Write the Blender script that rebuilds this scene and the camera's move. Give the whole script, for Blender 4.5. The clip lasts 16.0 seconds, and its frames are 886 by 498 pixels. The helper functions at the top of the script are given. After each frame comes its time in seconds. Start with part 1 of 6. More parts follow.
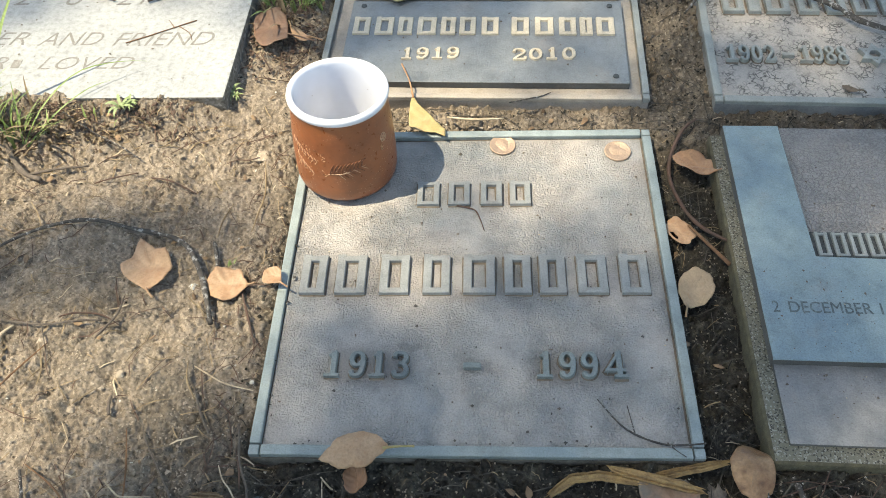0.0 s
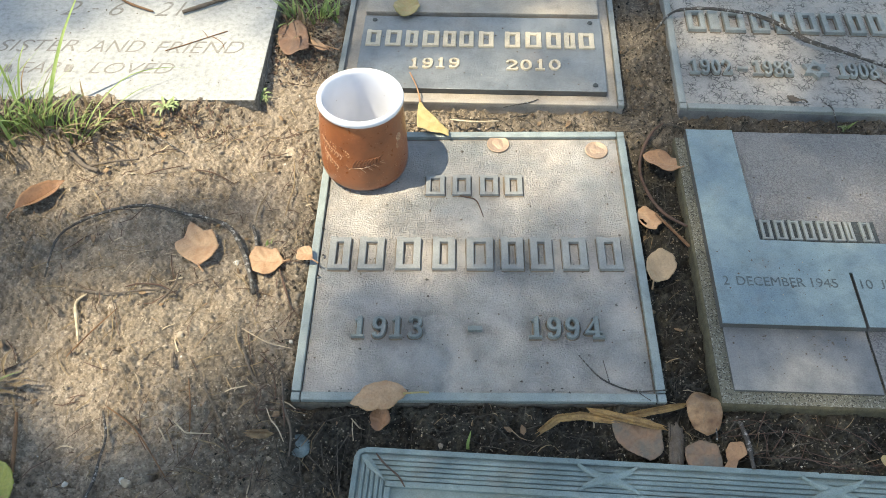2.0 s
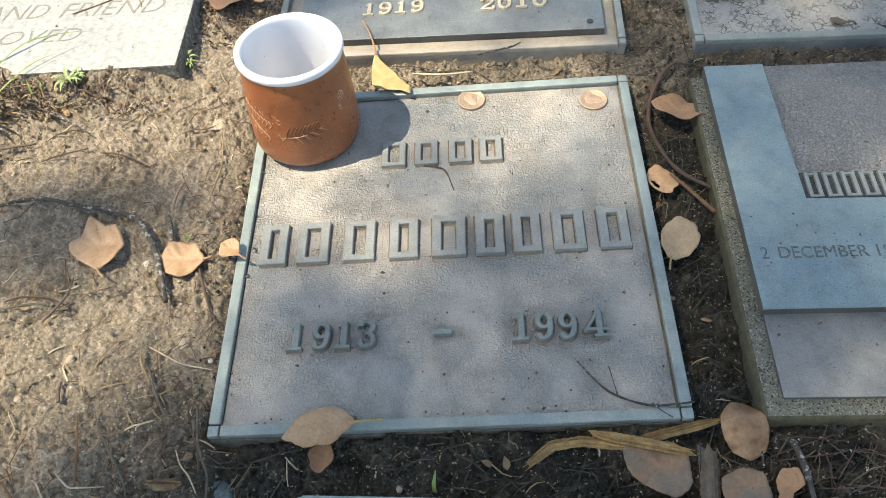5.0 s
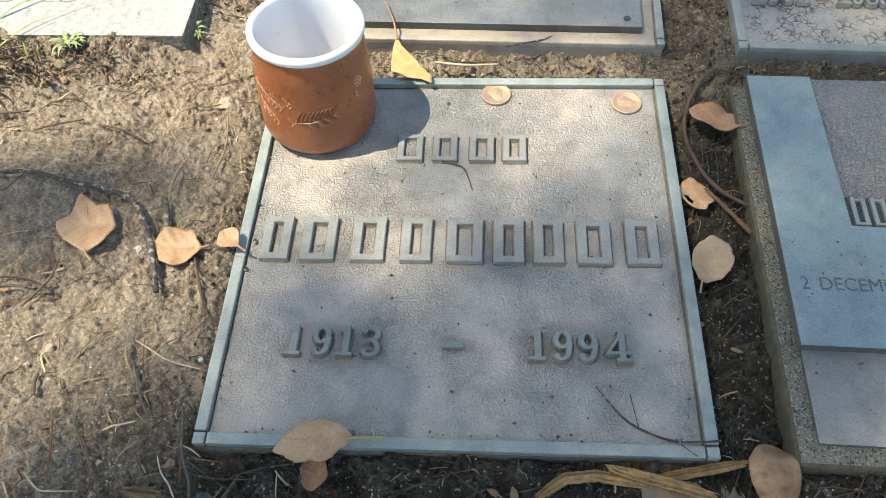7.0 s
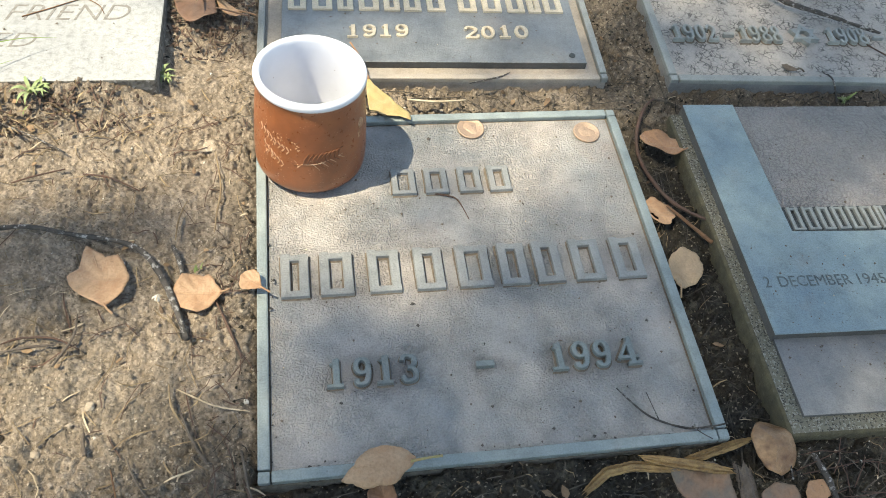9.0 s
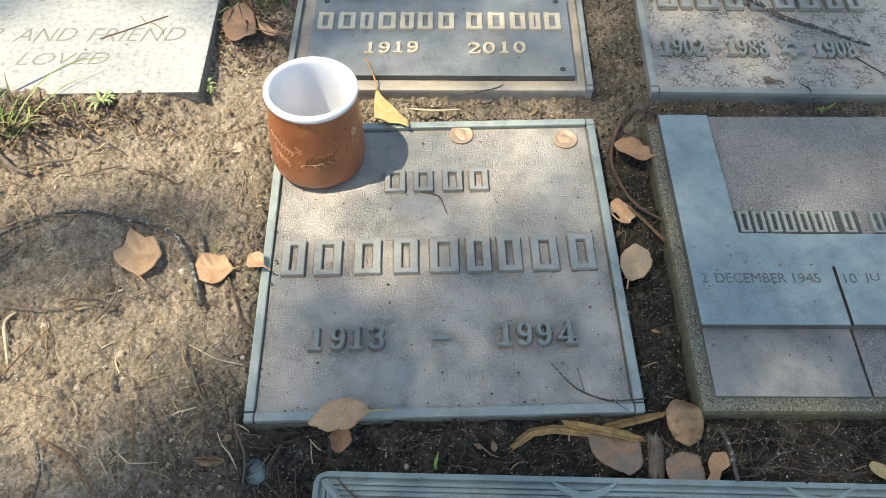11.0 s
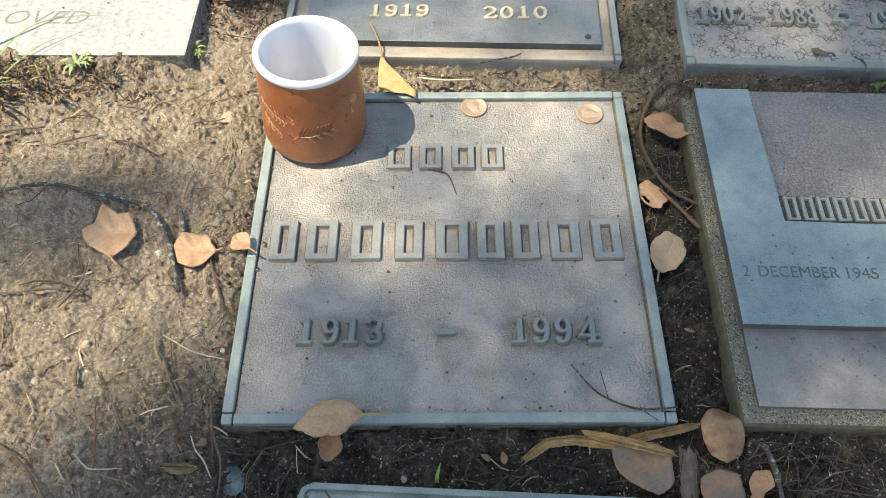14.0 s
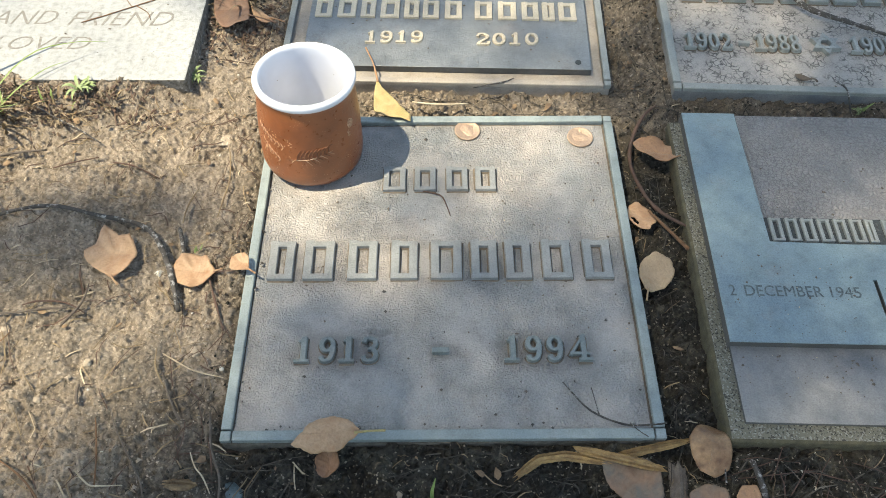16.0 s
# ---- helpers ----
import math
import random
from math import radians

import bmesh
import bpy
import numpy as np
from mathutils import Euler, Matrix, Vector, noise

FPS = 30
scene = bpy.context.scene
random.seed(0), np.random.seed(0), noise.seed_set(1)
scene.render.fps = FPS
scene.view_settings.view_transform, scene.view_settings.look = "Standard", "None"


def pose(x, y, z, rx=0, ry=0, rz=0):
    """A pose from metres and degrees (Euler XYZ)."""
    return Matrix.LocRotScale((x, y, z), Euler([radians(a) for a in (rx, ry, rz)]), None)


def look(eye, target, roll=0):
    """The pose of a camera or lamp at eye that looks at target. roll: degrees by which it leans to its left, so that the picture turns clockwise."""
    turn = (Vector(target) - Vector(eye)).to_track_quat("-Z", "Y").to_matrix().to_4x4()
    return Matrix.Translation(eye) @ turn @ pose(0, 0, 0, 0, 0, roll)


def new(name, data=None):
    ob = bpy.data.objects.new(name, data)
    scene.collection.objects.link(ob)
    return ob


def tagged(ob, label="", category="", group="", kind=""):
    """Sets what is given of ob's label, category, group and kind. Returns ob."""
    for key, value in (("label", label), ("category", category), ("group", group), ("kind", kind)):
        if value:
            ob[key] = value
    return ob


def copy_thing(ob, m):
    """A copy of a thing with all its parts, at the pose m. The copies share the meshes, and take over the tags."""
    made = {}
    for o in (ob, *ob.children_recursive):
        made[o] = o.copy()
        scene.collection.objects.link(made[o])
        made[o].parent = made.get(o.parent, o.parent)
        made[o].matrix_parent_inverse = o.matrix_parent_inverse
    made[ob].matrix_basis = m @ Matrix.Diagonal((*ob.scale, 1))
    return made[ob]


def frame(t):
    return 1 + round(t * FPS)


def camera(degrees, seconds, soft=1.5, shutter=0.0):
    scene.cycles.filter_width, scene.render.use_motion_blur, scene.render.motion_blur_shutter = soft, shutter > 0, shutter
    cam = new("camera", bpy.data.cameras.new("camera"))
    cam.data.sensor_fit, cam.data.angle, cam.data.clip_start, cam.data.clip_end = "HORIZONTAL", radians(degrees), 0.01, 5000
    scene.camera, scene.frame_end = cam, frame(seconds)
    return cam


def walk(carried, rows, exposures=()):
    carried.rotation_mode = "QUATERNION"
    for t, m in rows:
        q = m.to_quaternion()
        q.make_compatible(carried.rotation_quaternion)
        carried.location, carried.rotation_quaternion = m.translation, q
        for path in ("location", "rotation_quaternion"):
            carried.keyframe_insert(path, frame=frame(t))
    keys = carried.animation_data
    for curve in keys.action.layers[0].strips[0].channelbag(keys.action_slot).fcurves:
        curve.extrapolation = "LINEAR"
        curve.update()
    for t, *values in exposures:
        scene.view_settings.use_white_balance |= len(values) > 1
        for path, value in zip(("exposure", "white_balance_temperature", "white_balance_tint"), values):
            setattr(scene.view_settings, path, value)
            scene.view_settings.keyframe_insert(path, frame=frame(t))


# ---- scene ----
cam = camera(57.3, 16.0, soft=0.65)
PATH = [
    (0, (0.135, -0.18, 0.426), (0.026, 1.029, -1.164), -4.3),
    (0.5, (0.137, -0.179, 0.426), (0.034, 0.996, -1.189), -4.6),
    (1, (0.132, -0.181, 0.425), (0.049, 0.974, -1.206), -3.1),
    (1.5, (0.125, -0.213, 0.464), (0.052, 0.965, -1.152), -2.6),
    (2, (0.118, -0.246, 0.498), (0.065, 0.954, -1.102), -1.9),
    (2.1, (0.115, -0.246, 0.497), (0.06, 0.955, -1.102), -2.1),
    (2.5, (0.119, -0.241, 0.491), (0.039, 0.955, -1.11), -3.1),
    (3, (0.123, -0.231, 0.481), (0.043, 0.945, -1.135), -3.8),
    (3.5, (0.117, -0.227, 0.475), (0.04, 0.928, -1.156), -3.5),
    (4, (0.118, -0.223, 0.475), (0.043, 0.929, -1.159), -3.4),
    (4.5, (0.137, -0.199, 0.431), (0.055, 0.961, -1.197), -4.6),
    (4.7, (0.149, -0.186, 0.402), (0.056, 0.983, -1.218), -6.5),
    (6.8, (0.169, -0.137, 0.378), (-0.041, 0.962, -1.28), -9.3),
    (7, (0.145, -0.141, 0.373), (0.025, 0.995, -1.269), -4.1),
    (7.5, (0.082, -0.142, 0.355), (0.15, 1.001, -1.285), 6.7),
    (8, (0.031, -0.136, 0.368), (0.261, 1.005, -1.258), 13.2),
    (8.5, (0.017, -0.136, 0.376), (0.337, 1.031, -1.217), 15.7),
    (9, (0.034, -0.149, 0.403), (0.348, 0.995, -1.207), 9.4),
    (9.2, (0.055, -0.167, 0.427), (0.279, 0.969, -1.204), 5.3),
    (11.3, (0.127, -0.207, 0.479), (0.133, 0.935, -1.163), -0.4),
    (11.5, (0.13, -0.209, 0.478), (0.124, 0.938, -1.16), -0.6),
    (12, (0.127, -0.211, 0.481), (0.113, 0.942, -1.153), -0.8),
    (12.5, (0.126, -0.214, 0.483), (0.114, 0.95, -1.143), -0.5),
    (13, (0.124, -0.21, 0.479), (0.117, 0.957, -1.145), -0.6),
    (13.5, (0.125, -0.181, 0.437), (0.123, 0.948, -1.214), 0.2),
    (14, (0.126, -0.171, 0.426), (0.118, 0.946, -1.232), -0.6),
    (14.5, (0.125, -0.175, 0.432), (0.123, 0.962, -1.214), -0.6),
    (15, (0.124, -0.175, 0.432), (0.124, 0.975, -1.204), -0.7),
    (15.5, (0.125, -0.178, 0.437), (0.128, 0.98, -1.194), -0.4),
    (16, (0.125, -0.178, 0.436), (0.135, 0.981, -1.194), 0.1),
]
walk(cam, [(t, look(eye, target, roll)) for t, eye, target, roll in PATH],
     exposures=[(t, e + 0.03, 8000, 4) for t, e in ((0, 1.58), (0.7, 1.63), (1.5, 1.68), (2.5, 1.58), (3.5, 1.6), (4.7, 1.58), (7.5, 1.58), (9.2, 1.54), (11.5, 1.55), (13, 1.56), (16, 1.53))])


# ---- light ----
SUN = Vector((-0.413, -0.054, 0.909)).normalized()
world = bpy.data.worlds.new("sky")
scene.world = world
world.use_nodes = True
wn = world.node_tree.nodes
sky = wn.new("ShaderNodeTexSky")
sky.sky_type = "NISHITA"
sky.sun_disc = False
sky.sun_elevation = math.asin(SUN.z)
sky.sun_rotation = math.atan2(SUN.x, SUN.y)
wn["Background"].inputs["Strength"].default_value = 0.13
world.node_tree.links.new(sky.outputs["Color"], wn["Background"].inputs["Color"])
sun_data = bpy.data.lights.new("sun", "SUN")
sun_data.energy, sun_data.angle, sun_data.color = 3.2, radians(0.55), (1.0, 0.94, 0.84)
sun = new("sun", sun_data)
sun.matrix_world = look(SUN * 20, (0, 0, 0))


# ---- materials ----
class Mat:
    """A node material under construction."""

    def __init__(self, name, rough=0.7, metal=0.0, spec=0.5):
        self.m = bpy.data.materials.new(name)
        self.m.use_nodes = True
        self.t = self.m.node_tree
        self.b = self.t.nodes["Principled BSDF"]
        self.b.inputs["Roughness"].default_value = rough
        self.b.inputs["Metallic"].default_value = metal
        self.b.inputs["Specular IOR Level"].default_value = spec
        self.co = self.node("ShaderNodeTexCoord").outputs["Object"]

    def node(self, kind, **values):
        n = self.t.nodes.new(kind)
        for k, v in values.items():
            if isinstance(v, bpy.types.NodeSocket):
                self.t.links.new(v, n.inputs[k.replace("_", " ")])
            else:
                n.inputs[k.replace("_", " ")].default_value = v
        return n

    def noise(self, scale, detail=4.0, rough=0.55, distort=0.0, at=None):
        return self.node("ShaderNodeTexNoise", Vector=at or self.co, Scale=scale, Detail=detail, Roughness=rough,
                         Distortion=distort).outputs["Fac"]

    def ramp(self, fac, *stops):
        n = self.node("ShaderNodeValToRGB", Fac=fac)
        e = n.color_ramp.elements
        while len(e) < len(stops):
            e.new(0.5)
        for el, (p, c) in zip(e, stops):
            el.position = p
            el.color = (*c, 1) if isinstance(c, tuple) else (c, c, c, 1)
        return n.outputs["Color"]

    def mix(self, fac, a, b, mode="MIX"):
        n = self.t.nodes.new("ShaderNodeMix")
        n.data_type, n.blend_type = "RGBA", mode
        for i, v in ((0, fac), (6, a), (7, b)):
            if isinstance(v, bpy.types.NodeSocket):
                self.t.links.new(v, n.inputs[i])
            else:
                n.inputs[i].default_value = v if i == 0 else (*v, 1)
        return n.outputs[2]

    def math(self, op, a, b=0.0):
        n = self.t.nodes.new("ShaderNodeMath")
        n.operation = op
        for i, v in ((0, a), (1, b)):
            if isinstance(v, bpy.types.NodeSocket):
                self.t.links.new(v, n.inputs[i])
            else:
                n.inputs[i].default_value = v
        return n.outputs[0]

    def warp(self, amount, scale):
        n = self.node("ShaderNodeTexNoise", Vector=self.co, Scale=scale, Detail=2.0)
        s = self.t.nodes.new("ShaderNodeVectorMath")
        s.operation = "MULTIPLY_ADD"
        self.t.links.new(n.outputs["Color"], s.inputs[0])
        s.inputs[1].default_value = (amount,) * 3
        self.t.links.new(self.co, s.inputs[2])
        return s.outputs[0]

    def cells(self, scale, feature="DISTANCE_TO_EDGE", at=None, out="Distance", rand=1.0):
        n = self.t.nodes.new("ShaderNodeTexVoronoi")
        n.feature = feature
        n.inputs["Scale"].default_value = scale
        n.inputs["Randomness"].default_value = rand
        self.t.links.new(at or self.co, n.inputs["Vector"])
        return n.outputs[out]

    def bump(self, height, distance, strength=1.0):
        n = self.node("ShaderNodeBump", Height=height, Distance=distance, Strength=strength)
        old = self.b.inputs["Normal"]
        if old.is_linked:
            self.t.links.new(old.links[0].from_socket, n.inputs["Normal"])
        self.t.links.new(n.outputs["Normal"], old)

    def set(self, name, socket):
        self.t.links.new(socket, self.b.inputs[name])
        return self

    def random(self):
        return self.node("ShaderNodeObjectInfo").outputs["Random"]

    def island(self):
        return self.node("ShaderNodeNewGeometry").outputs["Random Per Island"]


def soil_material():
    m = Mat("sandy_soil", 0.95, spec=0.2)
    big, mid, fine = m.noise(9, 4), m.noise(60, 5, 0.65), m.noise(700, 4, 0.7)
    c = m.ramp(mid, (0.3, (0.206, 0.165, 0.126)), (0.5, (0.282, 0.232, 0.183)), (0.7, (0.358, 0.299, 0.241)))
    c = m.mix(m.ramp(big, (0.42, 0.0), (0.62, 0.5)), c, (0.15, 0.128, 0.103))
    # litter-rich soil between and in front of the markers, some shade mixed into it
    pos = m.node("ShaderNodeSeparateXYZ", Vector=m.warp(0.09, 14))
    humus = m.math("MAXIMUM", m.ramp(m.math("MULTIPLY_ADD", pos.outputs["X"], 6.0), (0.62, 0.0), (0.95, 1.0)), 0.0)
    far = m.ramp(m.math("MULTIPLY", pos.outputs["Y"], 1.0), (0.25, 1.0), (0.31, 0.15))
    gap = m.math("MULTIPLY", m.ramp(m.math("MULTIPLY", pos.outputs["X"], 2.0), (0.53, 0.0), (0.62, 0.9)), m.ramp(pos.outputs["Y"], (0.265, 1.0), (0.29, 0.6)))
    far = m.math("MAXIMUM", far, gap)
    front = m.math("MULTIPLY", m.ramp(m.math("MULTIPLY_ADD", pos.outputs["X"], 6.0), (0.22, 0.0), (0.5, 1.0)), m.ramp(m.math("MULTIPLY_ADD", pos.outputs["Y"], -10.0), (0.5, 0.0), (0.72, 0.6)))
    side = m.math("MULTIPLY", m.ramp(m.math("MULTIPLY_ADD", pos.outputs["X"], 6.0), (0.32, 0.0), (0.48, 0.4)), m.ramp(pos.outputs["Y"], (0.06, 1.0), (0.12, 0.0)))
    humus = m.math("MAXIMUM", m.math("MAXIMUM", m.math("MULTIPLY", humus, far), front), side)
    # left front corner: its shade is put into the soil colour
    corner_shade = m.math("MULTIPLY", m.ramp(m.math("MULTIPLY_ADD", pos.outputs["X"], -3.0), (0.76, 0.0), (0.95, 0.8)), m.ramp(m.math("MULTIPLY_ADD", pos.outputs["Y"], -10.0), (0.3, 0.0), (0.65, 1.0)))
    humus = m.math("MAXIMUM", humus, corner_shade)
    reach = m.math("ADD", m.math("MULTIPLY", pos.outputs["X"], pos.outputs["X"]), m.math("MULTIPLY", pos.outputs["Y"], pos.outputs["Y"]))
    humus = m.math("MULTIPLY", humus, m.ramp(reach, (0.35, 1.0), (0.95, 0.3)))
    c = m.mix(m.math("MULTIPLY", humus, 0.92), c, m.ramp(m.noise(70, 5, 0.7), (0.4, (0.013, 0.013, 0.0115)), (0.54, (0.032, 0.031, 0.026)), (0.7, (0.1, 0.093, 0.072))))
    c = m.mix(0.35, c, m.ramp(fine, (0.3, 0.4), (0.5, 0.85), (0.72, 1.1)), "MULTIPLY")
    # scattered dark specks put the shadow of small pits into the soil colour
    pit_shade = m.ramp(m.noise(420, 6, 0.8), (0.35, 0.1), (0.44, 1.0))
    c = m.mix(0.75, c, pit_shade, "MULTIPLY")
    for scale, lo in ((260, 0.8), (700, 0.72)):
        tone = m.node("ShaderNodeSeparateXYZ", Vector=m.cells(scale, "F1", out="Color")).outputs["Y"]
        c = m.mix(0.9, c, m.ramp(tone, (0.0, lo), (0.5, 1.0), (1.0, 2.0 - lo)), "MULTIPLY")
    grains = m.cells(900, "F1", out="Color")
    c = m.mix(m.ramp(m.node("ShaderNodeSeparateXYZ", Vector=grains).outputs["X"], (0.95, 0.0), (0.98, 0.45)), c, (0.48, 0.42, 0.34))
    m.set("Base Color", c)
    m.bump(m.noise(160, 3, 0.5), 0.001, 0.6)
    m.bump(m.noise(420, 6, 0.72), 0.0022, 0.8)
    m.bump(m.math("MULTIPLY", m.cells(1100, "F1"), -1.0), 0.0005, 0.8)
    return m.m


def bronze(name, base, low, cell, cracks, depth, rough=0.5, metal=0.25, crack_colour=(0.06, 0.055, 0.05), spots=0.35, grime=0.35, everywhere=0.3, crack_width=0.13, patch=20, stains=()):
    """Weathered cast bronze with stains and grime; a pebbled field where cell is given."""
    m = Mat(name, rough, metal)
    big, mid, fine = m.noise(13, 6, 0.62), m.noise(75, 6, 0.65), m.noise(1000, 3, 0.6)
    c = m.mix(m.ramp(big, (0.36, 0.0), (0.62, 1.0)), base, low)
    c = m.mix(m.ramp(m.noise(30, 5, 0.7), (0.55, 0.0), (0.75, 0.45)), c, tuple(0.5 * p + 0.5 * q for p, q in zip(base, (0.3, 0.2, 0.15))))
    c = m.mix(0.6, c, m.ramp(mid, (0.28, 0.5), (0.5, 0.9), (0.72, 1.12)), "MULTIPLY")
    c = m.mix(0.42, c, m.ramp(fine, (0.3, 0.5), (0.52, 0.95), (0.7, 1.2)), "MULTIPLY")
    c = m.mix(m.math("MULTIPLY", m.ramp(m.noise(240, 5, 0.75), (0.6, 0.0), (0.72, 1.0)), grime), c, (0.09, 0.075, 0.06))
    speck = m.cells(330, "F1")
    some = m.ramp(m.noise(150, 2), (0.56, 0.0), (0.66, 1.0))
    c = m.mix(m.math("MULTIPLY", m.math("MULTIPLY", m.ramp(speck, (0.1, 1.0), (0.22, 0.0)), some), spots), c, (0.05, 0.045, 0.04))
    if cell:
        edge = m.cells(cell, at=m.warp(0.008, 160))
        where = m.ramp(m.noise(patch, 3), (0.42 if patch > 20 else 0.38, everywhere), (0.6, 1.0))
        line = m.math("MULTIPLY", m.ramp(edge, (0.0, 1.0), (crack_width, 0.0)), where)
        c = m.mix(m.math("MULTIPLY", line, cracks), c, crack_colour)
        m.bump(m.math("MULTIPLY", m.ramp(edge, (0.0, 0.0), (0.3, 1.0)), where), depth, 0.7)
    if stains:
        pos = m.node("ShaderNodeSeparateXYZ", Vector=m.warp(0.012, 90))
        for x, y, rx, ry, amount in stains:
            du = m.math("DIVIDE", m.math("SUBTRACT", pos.outputs["X"], x + 0.006), rx)
            dv = m.math("DIVIDE", m.math("SUBTRACT", pos.outputs["Y"], y + 0.006), ry)
            far = m.math("ADD", m.math("MULTIPLY", du, du), m.math("MULTIPLY", dv, dv))
            c = m.mix(m.math("MULTIPLY", m.ramp(far, (0.35, 1.0), (1.15, 0.0)), amount), c, (0.115, 0.108, 0.105))
    m.bump(mid, 0.0014, 0.5)
    m.bump(m.noise(420, 4, 0.6), 0.0006, 0.8)
    m.bump(fine, 0.0004, 0.9)
    m.set("Base Color", c)
    m.set("Roughness", m.ramp(mid, (0.3, rough - 0.12), (0.7, rough + 0.16)))
    return m.m


def speckled(name, base, dark, light, scale, rough, amount=0.6, relief=0.0006):
    m = Mat(name, rough, spec=0.35)
    big, mid = m.noise(14, 4), m.noise(scale * 0.35, 5, 0.7)
    c = m.mix(m.ramp(big, (0.35, 0.0), (0.7, 0.6)), base, tuple(0.8 * v for v in base))
    grain = m.node("ShaderNodeSeparateXYZ", Vector=m.cells(scale, "F1", out="Color"))
    c = m.mix(m.math("MULTIPLY", m.ramp(grain.outputs["X"], (0.72, 0.0), (0.86, 1.0)), amount), c, dark)
    c = m.mix(m.math("MULTIPLY", m.ramp(grain.outputs["Y"], (0.8, 0.0), (0.9, 1.0)), amount), c, light)
    c = m.mix(0.5, c, m.ramp(mid, (0.3, 0.72), (0.65, 1.0)), "MULTIPLY")
    m.set("Base Color", c)
    m.bump(mid, relief, 0.8)
    m.bump(m.cells(scale, "F1"), relief * 0.6, 0.5)
    return m.m


def marble_material():
    m = Mat("white_marble", 0.55, spec=0.4)
    c = m.mix(m.ramp(m.noise(11, 5, 0.6), (0.35, 0.0), (0.65, 1.0)), (0.34, 0.345, 0.34), (0.27, 0.28, 0.285))
    c = m.mix(0.75, c, m.ramp(m.noise(210, 5, 0.65), (0.33, 0.6), (0.5, 0.98), (0.68, 1.15)), "MULTIPLY")
    c = m.mix(0.5, c, m.ramp(m.noise(900, 3, 0.6), (0.3, 0.6), (0.65, 1.1)), "MULTIPLY")
    c = m.mix(m.ramp(m.noise(60, 6, 0.75), (0.62, 0.0), (0.74, 0.5)), c, (0.2, 0.185, 0.16))
    m.set("Base Color", c)
    m.bump(m.noise(420, 4, 0.6), 0.0006, 0.6)
    return m.m


def organic(name, a, b, rough=0.6, scale=60, vary=0.0, spec=0.35, relief=0.0006, blotch=None, patches=(0.58, 0.76)):
    """Leaves, bark, wood and stalks: two mixed tones with spots and grain."""
    m = Mat(name, rough, spec=spec)
    big, fine = m.noise(scale, 5, 0.6), m.noise(scale * 9, 4, 0.65)
    c = m.mix(m.ramp(big, (0.33, 0.0), (0.66, 1.0)), a, b)
    c = m.mix(0.6, c, m.ramp(fine, (0.28, 0.5), (0.62, 1.0)), "MULTIPLY")
    if blotch:
        c = m.mix(m.ramp(m.noise(scale * 2.2, 4, 0.7), (patches[0], 0.0), (patches[1], 0.7)), c, blotch)
    if vary:
        c = m.mix(vary, c, m.ramp(m.island(), (0.0, 0.25), (1.0, 1.0)), "MULTIPLY")
    m.set("Base Color", c)
    m.bump(fine, relief, 0.7)
    return m.m


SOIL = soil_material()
FIELD = bronze("bronze_field", (0.378, 0.345, 0.32), (0.22, 0.231, 0.238), 430, 0.17, 0.0015, 0.46, 0.15, (0.1, 0.085, 0.075), everywhere=0.12,
               stains=((0.062, 0.058, 0.036, 0.017, 0.42), (0.19, 0.058, 0.038, 0.017, 0.42), (0.126, 0.057, 0.011, 0.008, 0.4), (0.088, 0.071, 0.008, 0.004, 0.5), (0.126, 0.124, 0.135, 0.022, 0.14), (0.126, 0.193, 0.05, 0.016, 0.14)))
RAISED = bronze("bronze_raised", (0.28, 0.325, 0.322), (0.2, 0.242, 0.25), 0, 0, 0, 0.42, 0.25)
BLUE = bronze("bronze_blue_patina", (0.275, 0.345, 0.345), (0.165, 0.23, 0.27), 0, 0, 0, 0.45, 0.25, spots=0.5)
PANEL = bronze("bronze_lower_panel", (0.3, 0.28, 0.258), (0.15, 0.16, 0.172), 0, 0, 0, 0.5, 0.2)
LEATHER = bronze("bronze_leather_field", (0.315, 0.29, 0.28), (0.265, 0.25, 0.25), 330, 0.7, 0.0036, 0.55, 0.15, (0.075, 0.07, 0.072), everywhere=0.6, crack_width=0.1)
CRACKED = bronze("bronze_cracked_field", (0.4, 0.36, 0.325), (0.31, 0.295, 0.275), 210, 0.95, 0.001, 0.6, 0.1, (0.035, 0.033, 0.03), everywhere=0.04, crack_width=0.13, patch=95)
GREYRAISED = bronze("bronze_grey_raised", (0.31, 0.325, 0.31), (0.22, 0.235, 0.225), 0, 0, 0, 0.5, 0.25)
PLATE = bronze("bronze_dark_plate", (0.245, 0.262, 0.272), (0.175, 0.188, 0.197), 0, 0, 0, 0.42, 0.35)
FRAME = bronze("bronze_pale_frame", (0.42, 0.36, 0.29), (0.32, 0.29, 0.26), 0, 0, 0, 0.6, 0.1)
CREAM = bronze("bronze_polished_cream", (0.6, 0.52, 0.4), (0.5, 0.43, 0.33), 0, 0, 0, 0.5, 0.2)
RIBBED = bronze("bronze_ribbed", (0.245, 0.315, 0.315), (0.15, 0.205, 0.21), 0, 0, 0, 0.45, 0.25)
CONCRETE = speckled("concrete_aggregate", (0.19, 0.178, 0.137), (0.05, 0.045, 0.038), (0.32, 0.31, 0.265), 1250, 0.9, 0.9, 0.002)
MARBLE = marble_material()
# slab's steep faces: shadow and dirt are both in this darker grey
MARBLE_SIDE = speckled("shaded_dirty_marble", (0.15, 0.145, 0.135), (0.07, 0.065, 0.055), (0.28, 0.275, 0.265), 500, 0.9, 0.7, 0.0015)
ENGRAVED = speckled("engraved_grey", (0.2, 0.19, 0.178), (0.14, 0.135, 0.13), (0.3, 0.3, 0.29), 800, 0.9)
